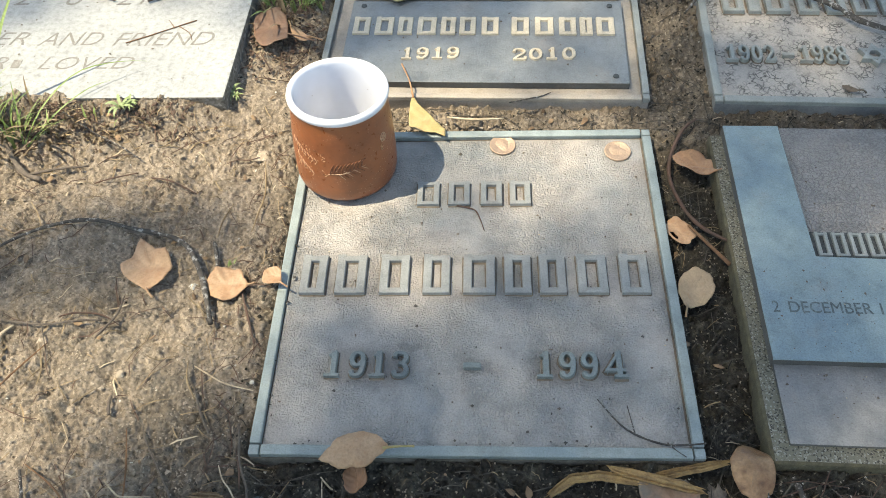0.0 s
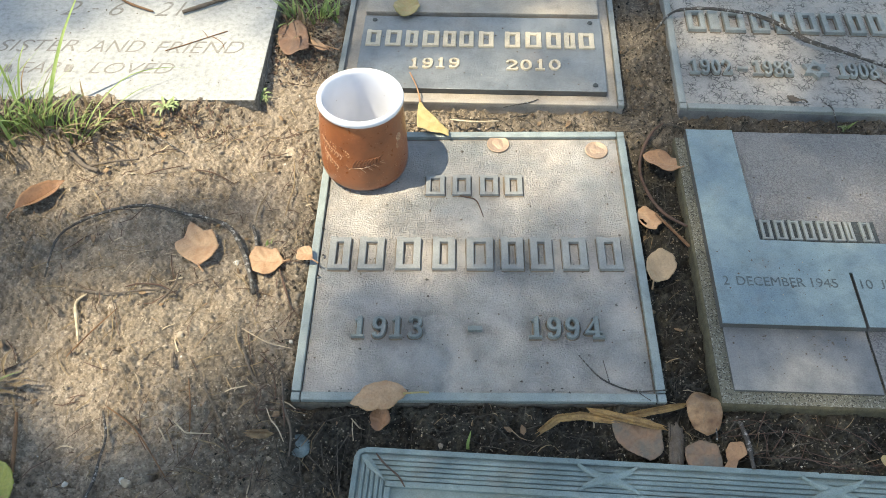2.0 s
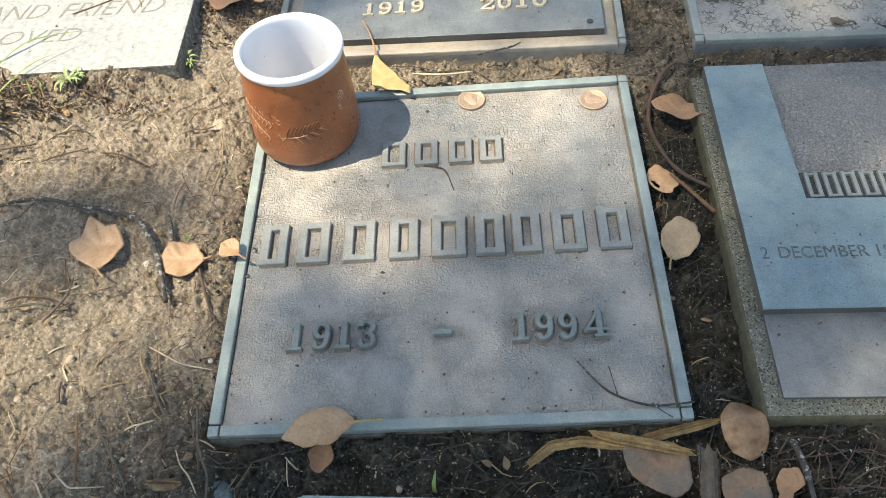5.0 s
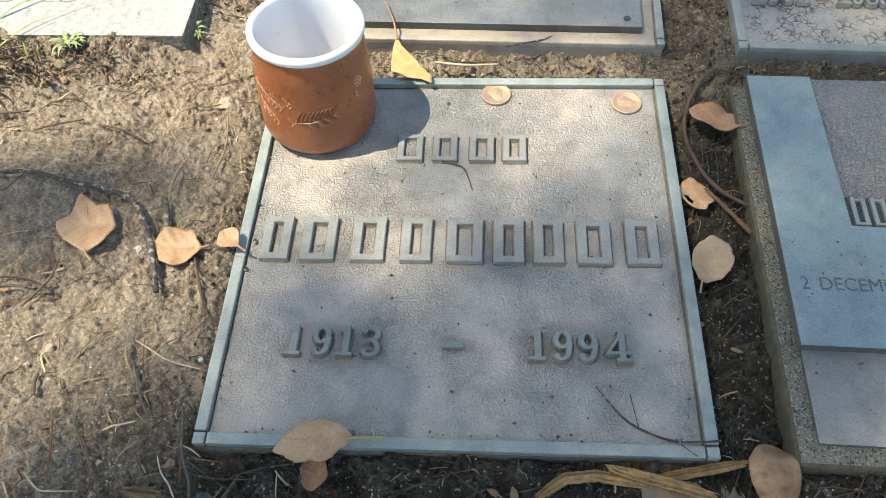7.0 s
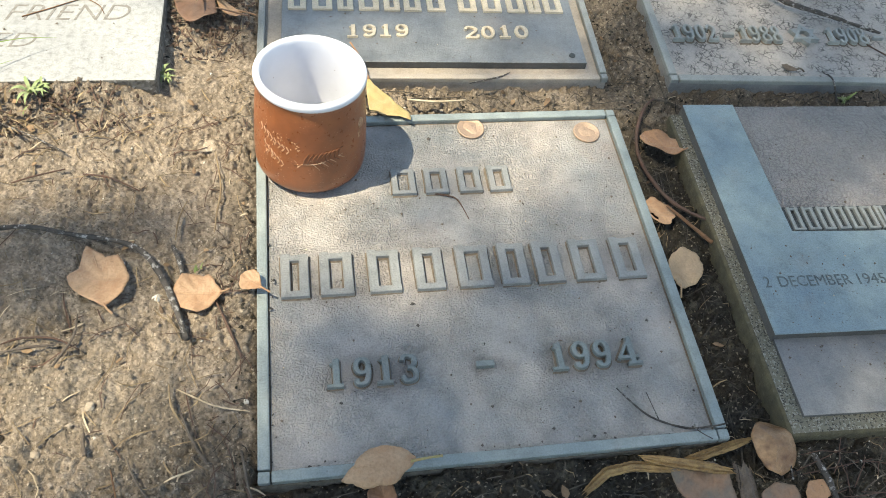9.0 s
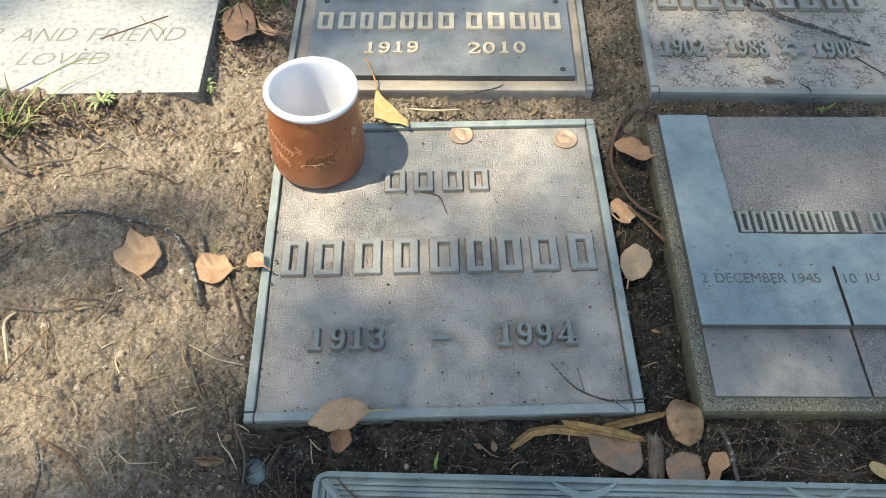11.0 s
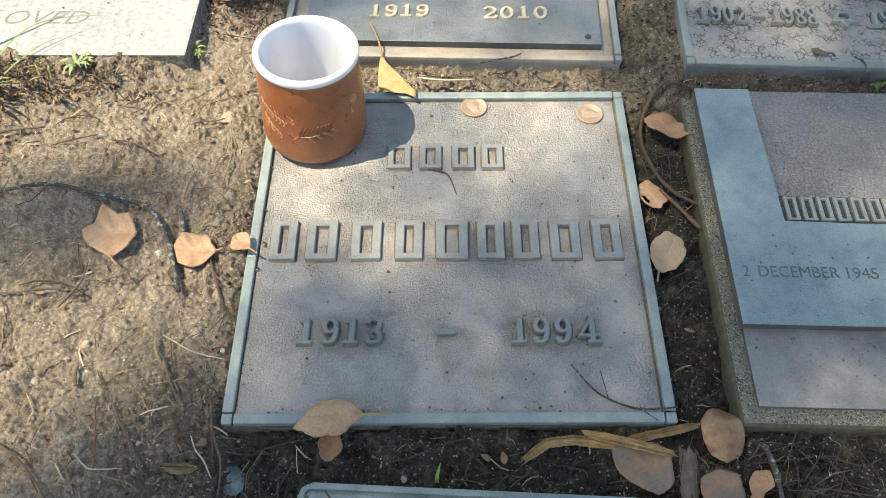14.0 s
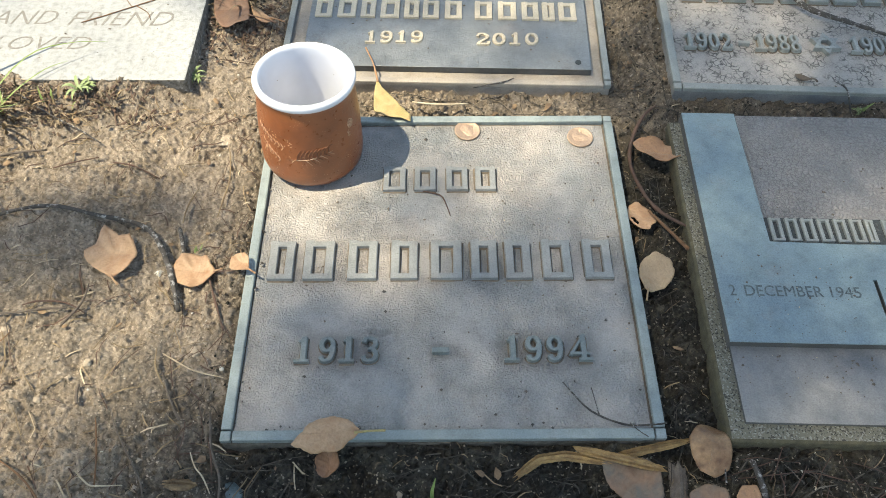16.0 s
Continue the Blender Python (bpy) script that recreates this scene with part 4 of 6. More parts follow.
# ---- cup ----
def cup():
    cx, cy, z0 = 0.0352, 0.2187, -0.0014
    c = empty("cup", pose(cx, cy, z0, -2.0, 1.8), "brown glazed clay cup with white inside, standing empty", "cup")
    outer = [(0.0, 0.0), (0.0305, 0.0), (0.0328, 0.0011), (0.0344, 0.0034), (0.0352, 0.007), (0.0354, 0.012), (0.0353, 0.02), (0.0349, 0.032), (0.0341, 0.045), (0.0332, 0.055),
             (0.0326, 0.0615), (0.0324, 0.0654), (0.0327, 0.0675), (0.0331, 0.0688)]
    rim = [(0.0331, 0.0689), (0.0336, 0.0702), (0.0337, 0.0717), (0.0333, 0.073), (0.0323, 0.0738), (0.031, 0.0739), (0.0299, 0.0732), (0.0293, 0.0718), (0.029, 0.07),
           (0.0289, 0.063), (0.0294, 0.05), (0.0302, 0.03), (0.0304, 0.014), (0.0296, 0.008), (0.0272, 0.0055), (0.0, 0.005)]

    def lathe(profile, n=72):
        verts, faces = [], []
        for r, z in profile:
            for k in range(n):
                a = 2 * math.pi * k / n
                wob = 1 + 0.004 * math.sin(2 * a + 1)
                verts.append((r * wob * math.cos(a), r * wob * math.sin(a), z))
        for i in range(len(profile) - 1):
            for k in range(n):
                a, b = i * n + k, i * n + (k + 1) % n
                faces.append((a, b, b + n, a + n))
        return verts, faces
    v, f = lathe(outer)
    body = raw("body", v, f, CLAY, c, "brown glazed outside with worn imprints", True)
    v, f = lathe(rim)
    raw("lining", v, f, WHITE, c, "white glazed rim and inside", True)

    def radius(z):
        for (r0, a), (r1, b) in zip(outer[1:], outer[2:]):
            if a <= z <= b:
                return r0 + (r1 - r0) * (z - a) / (b - a + 1e-9)
        return 0.033

    def on(angle, z, proud=0.0):
        r = radius(z) + proud
        return (r * math.cos(angle), r * math.sin(angle), z)

    def stroke(pts, r, name, mat):
        v, f = tube([on(a, z, 0.0001) for a, z in pts], [r * 0.5, r, r * 0.4] if len(pts) > 2 else [r, r * 0.4], 6)
        raw(name, v, f, mat, body, smooth=True)
    # fern imprint, facing the viewer
    a0 = radians(-79)
    stroke([(a0 - 0.4, 0.0285), (a0 - 0.08, 0.0297), (a0 + 0.36, 0.0335)], 0.0004, "imprint", IMPRINT_PALE)
    for k in range(9):
        a = a0 - 0.36 + 0.078 * k
        z = 0.0286 + 0.0006 * k
        stroke([(a, z), (a + 0.03, z + 0.0045), (a + 0.1, z + 0.0088 - 0.0004 * k)], 0.0006, "imprint", IMPRINT)
        if k > 1:
            stroke([(a, z), (a + 0.13, z - 0.0062 + 0.0003 * k)], 0.0004, "imprint", IMPRINT if k % 2 else IMPRINT_PALE)
    # worn sprig and blossom imprints
    rng = random.Random(4)
    for base, zc, n, spread in ((radians(-124), 0.038, 60, 0.36),):
        for k in range(n):
            a, z = base + rng.uniform(-spread, spread), zc + rng.uniform(-0.014, 0.011)
            stroke([(a, z), (a + rng.uniform(-0.03, 0.05), z + rng.uniform(-0.0015, 0.002))], rng.uniform(0.0002, 0.00045), "imprint", IMPRINT_PALE if k % 3 else IMPRINT)
    # chain of small worn leaves and two sprigs below it
    for start, end, n in (((radians(-152), 0.046), (radians(-114), 0.037), 8), ((radians(-146), 0.036), (radians(-132), 0.029), 3), ((radians(-136), 0.032), (radians(-120), 0.025), 4)):
        line = [(start[0] + (end[0] - start[0]) * k / n, start[1] + (end[1] - start[1]) * k / n) for k in range(n + 1)]
        stroke([line[0], line[n // 2], line[-1]], 0.0004, "imprint", IMPRINT)
        for a, z in line[1:]:
            for dz in (0.0032, -0.0026):
                stroke([(a, z), (a - 0.035, z + 0.7 * dz), (a - 0.05, z + dz)], 0.00045, "imprint", IMPRINT_PALE)
    # five-petalled blossom with a stalk
    b0, bz = radians(-30), 0.047
    for k in range(5):
        t = 2 * math.pi * k / 5 + 0.3
        da, dz = 0.085 * math.cos(t), 0.0037 * math.sin(t)
        for side in (-0.45, 0.45):
            stroke([(b0 + 0.2 * da, bz + 0.2 * dz), (b0 + 0.7 * da - side * 0.07 * math.sin(t), bz + 0.7 * dz + side * 0.003 * math.cos(t)), (b0 + da, bz + dz)], 0.00055, "imprint", IMPRINT_PALE)
    for dz in (-0.004, -0.0065):
        stroke([(b0 - 0.05, bz + dz), (b0 - 0.1, bz + dz - 0.002), (b0 - 0.02, bz + dz - 0.003)], 0.0005, "imprint", IMPRINT_PALE)


cup()
CUP_POSE = pose(0.0352, 0.2187, -0.0014, -2.0, 1.8)


# ---- coins ----
def coin():
    prof = [(0, 0), (0.0093, 0), (0.00952, 0.0003), (0.00952, 0.0012), (0.0093, 0.00152), (0.0087, 0.0015), (0.0085, 0.0013), (0.0, 0.0013)]
    n, verts, faces = 48, [], []
    for r, z in prof:
        verts += [(r * math.cos(2 * math.pi * k / n), r * math.sin(2 * math.pi * k / n), z) for k in range(n)]
    for i in range(len(prof) - 1):
        faces += [(i * n + k, i * n + (k + 1) % n, (i + 1) * n + (k + 1) % n, (i + 1) * n + k) for k in range(n)]
    ob = raw("coin", verts, faces, COPPER, smooth=True)
    relief = [(0.0055 * math.cos(a) * (0.8 + 0.2 * math.sin(3 * a)), 0.0062 * math.sin(a), 0.0013) for a in [2 * math.pi * k / 18 for k in range(18)]]
    top = [(0.7 * x, 0.7 * y, 0.0017) for x, y, z in relief]
    raw("relief", relief + top, [(k, (k + 1) % 18, 18 + (k + 1) % 18, 18 + k) for k in range(18)] + [tuple(range(18, 36))], COPPER, ob, smooth=True)
    tagged(ob, "worn copper coin lying on the bronze field", "coin", "coins")
    return ob


first_coin = coin()
first_coin.matrix_world = pose(0.1465, 0.241, -0.003, 0.8, 0.5, 20)
copy_thing(first_coin, pose(0.2292, 0.2338, -0.003, 1.0, -0.6, 75))


# ---- leaves ----
def leaf(m, length, width, material, label, tip=0.25, lobes=(), cup_=0.15, bend=0.1, stem=0.3, stem_at=180, seed=1, ragged=0.04, fold=0.0, hole=False, square=0.0, wave=0.04, name="fallen_leaf", corners=(), axis=0, stem_end=None, stem_material=None):
    """A fallen leaf round its centre: pointed end along +x, lobes as (angle, depth, width), a raised rim, midrib, stem."""
    rng = random.Random(seed)
    ph = [rng.uniform(0, 6.283) for _ in range(6)]
    rings, n = 9, 96
    turns = [2 * math.pi * k / n for k in range(n)]
    reach_ = max((math.hypot(x, y) for x, y in corners), default=1.0)
    if corners:
        length = width = 0.002 * reach_
        for x, y in corners:
            t = math.atan2(y, x) % (2 * math.pi)
            turns[int(round(t / (2 * math.pi) * n)) % n] = t

    def drawn(a):
        """The distance to the outline given by the corners, its sides slightly bowed."""
        for (x0, y0), (x1, y1) in zip(corners, corners[1:] + corners[:1]):
            t0 = math.atan2(y0, x0)
            span = (math.atan2(y1, x1) - t0) % (2 * math.pi)
            off = (a - t0) % (2 * math.pi)
            if span > math.pi:
                span, off = 2 * math.pi - span, (t0 - a) % (2 * math.pi)
            if off <= span + 1e-9:
                ca, sa = math.cos(a), math.sin(a)
                den = ca * (y1 - y0) - sa * (x1 - x0)
                d = (x0 * (y1 - y0) - y0 * (x1 - x0)) / den if abs(den) > 1e-9 else math.hypot(x0, y0)
                q = off / max(span, 1e-6)
                return d / reach_ * (1 + 0.14 * q * (1 - q) + 0.35 * ragged * (math.sin(9 * a + ph[0]) + math.sin(23 * a + ph[1])))
        return 1.0

    def outline(a):
        if corners:
            return drawn(a)
        d = (a + math.pi) % (2 * math.pi) - math.pi
        p = 2 + 2.5 * square
        r = (abs(math.cos(a)) ** p + abs(math.sin(a)) ** p) ** (-1 / p)
        r *= 1 + tip * math.exp(-(d / 0.38) ** 2)
        for where, depth, wide in lobes:
            q = (a - radians(where) + math.pi) % (2 * math.pi) - math.pi
            r += depth * math.exp(-(q / wide) ** 2)
        return r * (1 + ragged * (math.sin(7 * a + ph[0]) * 0.5 + math.sin(11 * a + ph[1]) * 0.35 + math.sin(17 * a + ph[2]) * 0.2))
    top = [Vector((0, 0, 0))]
    for i in range(1, rings + 1):
        s = i / rings
        for k in range(n):
            a = turns[k]
            r = outline(a) * s
            top.append(Vector((r * math.cos(a), r * math.sin(a), 0)))
    for v in top:
        x, y = v.x, v.y
        rho = math.hypot(x, y)
        a = math.atan2(y, x)
        z = cup_ * width * 0.5 * y * y + bend * length * 0.5 * x * x + fold * width * abs(y)
        z += wave * width * rho * rho * (math.sin(3 * a + ph[3]) + 0.6 * math.sin(5 * a + ph[4])) - 0.012 * width * math.exp(-(y * 9) ** 2)
        z += 0.006 * width * math.sin(15 * x + 11 * abs(y)) * min(1, 4 * abs(y))
        v.x, v.y, v.z = x * length * 0.5, y * width * 0.5, z
    low = min(v.z for v in top)
    for v in top:
        v.z -= low - 0.0005
    off = len(top)
    verts, faces = top + [v - Vector((0, 0, 0.00035)) for v in top], []
    for i in range(rings):
        for k in range(n):
            if hole and i in (4, 5, 6) and 20 <= k < 34:
                continue
            q = (k + 1) % n
            a, b = 1 + i * n + k, 1 + i * n + q
            if i == 0:
                f = (0, a, b)
            else:
                f = (a - n, a, b, b - n)
            faces += [f, tuple(off + j for j in f[::-1])]
    rim = 1 + (rings - 1) * n
    faces += [(rim + k, off + rim + k, off + rim + (k + 1) % n, rim + (k + 1) % n) for k in range(n)]
    ob = raw(name, verts, faces, material, None, label, True)
    ob.matrix_world = m
    tagged(ob, label, "leaf", "fallen leaves")
    if stem:
        k = int(round(stem_at / 360 * n)) % n
        p = top[rim + k]
        d = Vector((math.cos(radians(stem_at)), math.sin(radians(stem_at)), 0))
        w = Vector((-d.y, d.x, 0))
        if stem_end:
            e = Vector(stem_end)
            v, f = tube([p - (e - p).normalized() * 0.003, p.lerp(e, 0.45) + Vector((0.0012, 0, 0.0012)), e], [0.0009, 0.0006, 0.0008], 6)
        else:
            v, f = tube([p - d * 0.002, p + d * 0.4 * stem * length + w * 0.03 * length, p + d * stem * length + w * 0.08 * length - Vector((0, 0, 0.5 * p.z))], [0.0007, 0.0006, 0.0008], 6)
        raw("stem", v, f, stem_material or material, ob, smooth=True)
    ax = Vector((math.cos(radians(axis)), math.sin(radians(axis)), 0))
    pts = []
    for s in (-0.34, -0.17, 0.0, 0.17, 0.34):
        near = min(top, key=lambda q: (q.x - s * length * ax.x) ** 2 + (q.y - s * length * ax.y) ** 2)
        pts.append(Vector((near.x, near.y, near.z - 0.0001)))
    v, f = tube(pts, [0.0004, 0.00035, 0.0002], 5)
    raw("midrib", v, f, material, ob, smooth=True)
    return ob


def lay(x, y, turn, lift=0.0, rx=0, ry=0, reach=0.03):
    """A pose on the soil, tilted with it, resting on the higher bumps under a leaf of that size."""
    c, s = math.cos(radians(turn)), math.sin(radians(turn))
    u, v = np.meshgrid(np.linspace(-0.5 * reach, 0.5 * reach, 9), np.linspace(-0.4 * reach, 0.4 * reach, 9))
    z = ground_z(x + u * c - v * s, y + u * s + v * c, True)
    a = np.linalg.lstsq(np.stack((u.ravel(), v.ravel(), np.ones(u.size)), 1), z.ravel(), rcond=None)[0]
    rest = np.percentile(z - a[0] * u - a[1] * v, 75)
    return pose(x, y, float(rest) + lift, rx + math.degrees(a[1]), ry - math.degrees(a[0]), turn)


leaf(lay(-0.0855, 0.1225, 0, 0.0012, reach=0.035), 0, 0, TAN, "tan dry leaf with a torn edge lying on soil", stem=0.12, stem_at=-76, seed=3, ragged=0.02, cup_=0.06, bend=0.05, axis=-76,
     corners=((-8.5, 21), (2.5, 13.5), (9, 15), (16, 2), (13.5, -10.5), (4.5, -18.5), (-12.5, -8), (-16.5, 0.5), (-11, 6)))
leaf(lay(-0.035, 0.1142, 0, 0.0008, reach=0.025), 0, 0, TAN, "pale tan rounded dry leaf on soil", stem=0.1, stem_at=0, seed=7, ragged=0.02, cup_=0.05, bend=0.05,
     corners=((16, 0), (12, 5.5), (8.3, 12), (5, 11), (0, 13), (-7, 12), (-11.5, 2), (-7, -9), (1.7, -13), (8.6, -9)))
leaf(pose(-0.003, 0.118, 0.0056, 2, 5, 0), 0, 0, TAN, "small tan leaf lapping over the bronze border", stem=0.3, stem_at=-42, seed=9, ragged=0.015, cup_=0.15, bend=0.1, axis=-42,
     corners=((-6, -4.6), (-6, 0), (-5.4, 3.5), (-2.7, 6.2), (2.2, 7), (4.8, 4.4), (5.9, -1.5), (6.2, -6), (0.7, -6), (-3.6, -6)))
leaf(lay(-0.2192, 0.1678, 50, 0.0012, 8, 0, 0.04), 0.038, 0.0175, BROWN, "reddish brown folded dry leaf on soil", 0.2, ((180, 0.18, 0.3),), 0.1, 0.12, 0.2, 180, 11, fold=0.3)
leaf(pose(0.062, 0.0018, 0.0006, 9, 0, 0), 0, 0, TAN, "tan curled dry leaf draped over the front border", stem=0.3, stem_at=5, seed=13, ragged=0.03, cup_=-0.95, bend=-0.15, wave=0.1, stem_end=(0.032, 0.003, 0.0015), stem_material=YELLOW,
     corners=((-20.6, -5), (-14, 1.4), (-6.7, 9), (-0.6, 11), (10.3, 9), (16.4, 4.2), (17.8, 1.4), (11.5, -4), (5.5, -9.7), (-1.8, -9), (-9, -10), (-15, -7)))
leaf(pose(0.0625, -0.0112, -0.0068, 24, 0, -80), 0.0165, 0.0155, BROWN, "brown curled leaf tip below the border", 0.1, (), 0.3, 0.3, 0, 180, 15)
leaf(pose(0.2835, 0.2215, -0.006, -10, 3, -16), 0.032, 0.0245, ORANGE, "orange-brown dry leaf wedged between markers", 0.1, ((60, -0.15, 0.3), (170, 0.1, 0.4)), 0.3, 0.2, 0, 180, 17)
leaf(pose(0.265, 0.1635, -0.0095, 6, 6, 110), 0.0235, 0.019, TAN, "pale tan dry leaf with an insect hole", 0.15, ((200, -0.15, 0.3),), 0.15, 0.15, 0, 180, 19, hole=True)
leaf(pose(0.2675, 0.1175, -0.0075, -6, 4, 241), 0.0285, 0.0225, PALE, "pale beige oval dry leaf between markers", 0.2, (), 0.15, 0.1, 0.22, 0, 21)
leaf(pose(0.233, -0.0238, -0.0066, 0, 0, 0), 0, 0, GREYLEAF, "grey-brown decaying leaf in front of marker", stem=0, seed=23, ragged=0.03, cup_=0.1, bend=0.08, axis=130,
     corners=((-17.7, 12), (-8.9, 16.5), (6.3, 14.5), (14.5, 7), (15, -5.5), (12.6, -11), (5, -15), (-3.8, -11), (-14, -2.8)))
leaf(pose(0.278, -0.0058, -0.0058, 0, -4, 0), 0, 0, DOME, "brown domed dry leaf beside the concrete corner", stem=0, seed=25, ragged=0.015, cup_=-0.45, bend=-0.3, wave=0.05, axis=70,
     corners=((-10.8, 7), (-4.4, 14.6), (3.2, 14.6), (10, 9.7), (11.4, -1.4), (8.2, -11.8), (-0.6, -15.7), (-8.2, -12.5), (-11, -2.8)))
leaf(pose(0.273, -0.0342, -0.0066, 4, 3, 0), 0, 0, GREYLEAF, "grey-brown broken leaf by the ribbed marker", stem=0, seed=27, ragged=0.03, cup_=0.15, bend=0.12,
     corners=((-11.4, 4.2), (-0.6, 9.3), (9.5, 7), (12, -9), (-2, -9.7), (-11, -8.3)))
leaf(pose(0.293, -0.0352, -0.0062, 0, -4, 0), 0, 0, ORANGE, "small orange-tan leaf scrap by the ribbed marker", stem=0, seed=29, ragged=0.03, cup_=0.15, bend=0.15, axis=55,
     corners=((-5, 3.5), (-1.3, 9), (7, 9), (8.2, 0.7), (2, -2.8), (-1.3, -9.7), (-9, -9), (-5, -3.5)))
leaf(pose(-0.0442, 0.3678, 0.008, 6, -4, 0), 0, 0, DARKLEAF, "brown cupped dry leaf beside a grass tuft", stem=0.5, stem_at=-30, seed=31, ragged=0.02, cup_=0.12, bend=0.08, axis=-40,
     corners=((-14, 2), (-14, 15), (-7, 20), (5, 20), (13, 11), (18, -17), (9, -20), (-2, -21), (-10, -13)))
leaf(pose(-0.0185, 0.3618, 0.0055, 5, 0, 0), 0, 0, TAN, "small orange-tan dry leaf beside a grass tuft", stem=0.4, stem_at=-25, seed=33, ragged=0.02, cup_=0.2, bend=0.15, axis=-25,
     corners=((-9.5, 9), (-2.5, 7), (8.5, -3), (9.5, -7), (0.5, -7), (-6.5, 0)))
leaf(pose(0.061, 0.419, 0.0052, 0, 0, -88), 0.028, 0.026, YELLOW, "yellow-brown leaf on the upper plate", 0.12, (), 0.2, 0.1, 0, 180, 35)
leaf(pose(0.086, 0.264, 0.0012, 1, 2, 0), 0, 0, YELLOW, "yellow-green triangular torn leaf by the cup", stem=0.65, stem_at=107, seed=37, ragged=0.015, cup_=0.05, bend=0.06, axis=107, stem_end=(-0.018, 0.058, 0.0045), stem_material=ORANGE,
     corners=((-8, 26), (-4, 18), (18, -10), (18, -21), (13, -14), (2, -13), (-9, -6.5), (-9.5, 12)))
leaf(CUP_POSE @ pose(0.0275, -0.0095, 0.0665, 0, 0, -19) @ pose(0, 0, 0, 0, -72), 0.0075, 0.0055, YELLOW, "tiny yellow-green leaf scrap inside the cup rim", 0.3, (), 0.1, 0.05, 0, 180, 45)
leaf(lay(-0.1728, -0.0629, -58, 0.0015), 0.028, 0.019, GREENLEAF, "yellow-green fresh fallen leaf on soil", 0.2, (), 0.2, 0.1, 0.2, 180, 39)
leaf(pose(0.392, -0.042, -0.0036, 10, 0, -35), 0.019, 0.0085, YELLOW, "small yellow-green curled leaf on dark litter", 0.3, (), 0.4, 0.3, 0, 180, 41)
leaf(pose(0.405, 0.289, 0.0028, 10, 0, -30), 0.012, 0.005, GREYBARK, "tiny dark leaf scrap on the crazed bronze", 0.3, (), 0.6, 0.4, 0.3, 0, 43)


# ---- twigs and bark ----
def twig(name, points, radii, material, label, lift=0.001, wobble=0.12, seed=1, forks=(), category="twig", ground=True, sides=8):
    pts = [(x, y, float(ground_z(x, y, True)) + lift + 0.0006) for x, y in points] if ground else [tuple(p) for p in points]
    v, f = tube(pts, radii, sides, wobble, seed)
    ob = raw(name, v, f, material, None, label, True)
    tagged(ob, label, category, "twigs and stalks")
    for fork in forks:
        q = [(x, y, float(ground_z(x, y, True)) + lift) for x, y in fork] if ground else fork
        v, f = tube(q, [radii[-1] * 0.9, radii[-1] * 0.6], 6, wobble, seed + 1)
        raw("side_shoot", v, f, material, ob, smooth=True)
    return ob


def flat(points, z):
    return [(x, y, z) for x, y in points]


twig("twig", [(-0.187, 0.0864), (-0.1895, 0.1264), (-0.1651, 0.1494), (-0.1311, 0.1559), (-0.1004, 0.151), (-0.0744, 0.1478), (-0.0602, 0.137), (-0.0486, 0.1158), (-0.0369, 0.0834)],
     [0.0006, 0.0009, 0.0012, 0.0014, 0.0015, 0.0016, 0.0017, 0.0018, 0.0015], BARK, "dark curved lichen-spotted twig lying on soil", 0.0025, 0.2, 2)
twig("twig", [(-0.0483, 0.1487), (-0.0439, 0.1369), (-0.0413, 0.1268)], [0.0012, 0.0015, 0.0012], BARK, "short dark twig beside a tan leaf", 0.001, 0.15, 3)
twig("twig", [(-0.1855, 0.2653), (-0.1582, 0.2482), (-0.1354, 0.2348), (-0.1156, 0.2199)], [0.0005, 0.0006, 0.0005], BARK, "thin straight dark twig on sandy soil", 0.002, 0.1, 4)
twig("twig", [(-0.2233, 0.2387), (-0.2087, 0.2185), (-0.1953, 0.206), (-0.183, 0.2004)], [0.0012, 0.0021, 0.0021, 0.0014], GREYBARK, "pale grey weathered stick near the grass tuft", 0.002, 0.18, 5,
     [[(-0.1953, 0.206), (-0.1744, 0.2115), (-0.1542, 0.2165)]])
twig("twig", [(-0.1437, 0.1974), (-0.1311, 0.202), (-0.1146, 0.2084)], [0.0004, 0.0006, 0.0004], REDBARK, "thin reddish twig on sandy soil", 0.001, 0.1, 6)
twig("twig", [(-0.1034, 0.2028), (-0.0874, 0.1992), (-0.0704, 0.1929)], [0.0006, 0.0006, 0.0004], REDBARK, "thin reddish twig on sandy soil", 0.001, 0.1, 7)
twig("twig", [(-0.1171, -0.0176), (-0.1113, -0.0347), (-0.1115, -0.0491), (-0.114, -0.0661), (-0.1195, -0.0866)], [0.0008, 0.0008, 0.0009, 0.0012, 0.0013], BARK, "dark upright twig half buried in soil", 0.002, 0.14, 8)
twig("stalk", [(-0.1161, -0.0138), (-0.095, -0.0281), (-0.0699, -0.0581)], [0.0004, 0.0006, 0.0004], ORANGEWOOD, "thin orange-brown stalk on soil", 0.001, 0.1, 9, category="stalk")
twig("stalk", [(-0.069, 0.0109), (-0.0635, -0.0104), (-0.0609, -0.0288)], [0.0004, 0.0006, 0.0004], ORANGEWOOD, "straight rusty stalk on soil", 0.001, 0.1, 10, category="stalk")
twig("stalk", [(-0.0719, -0.0207), (-0.0641, -0.0275), (-0.059, -0.0278), (-0.0481, -0.0258)], [0.0004, 0.0005, 0.0004, 0.0002], BONE, "bleached bent stalk on soil", 0.001, 0.1, 11, category="stalk")
twig("twig", [(-0.1664, 0.0781), (-0.1365, 0.0744), (-0.1166, 0.0776), (-0.1015, 0.0801)], [0.0004, 0.0007, 0.0007, 0.0005], GREYBARK, "thin brown forked rootlet on soil", 0.0012, 0.12, 12,
     [[(-0.1365, 0.0744), (-0.1314, 0.0635), (-0.1271, 0.0514)]])
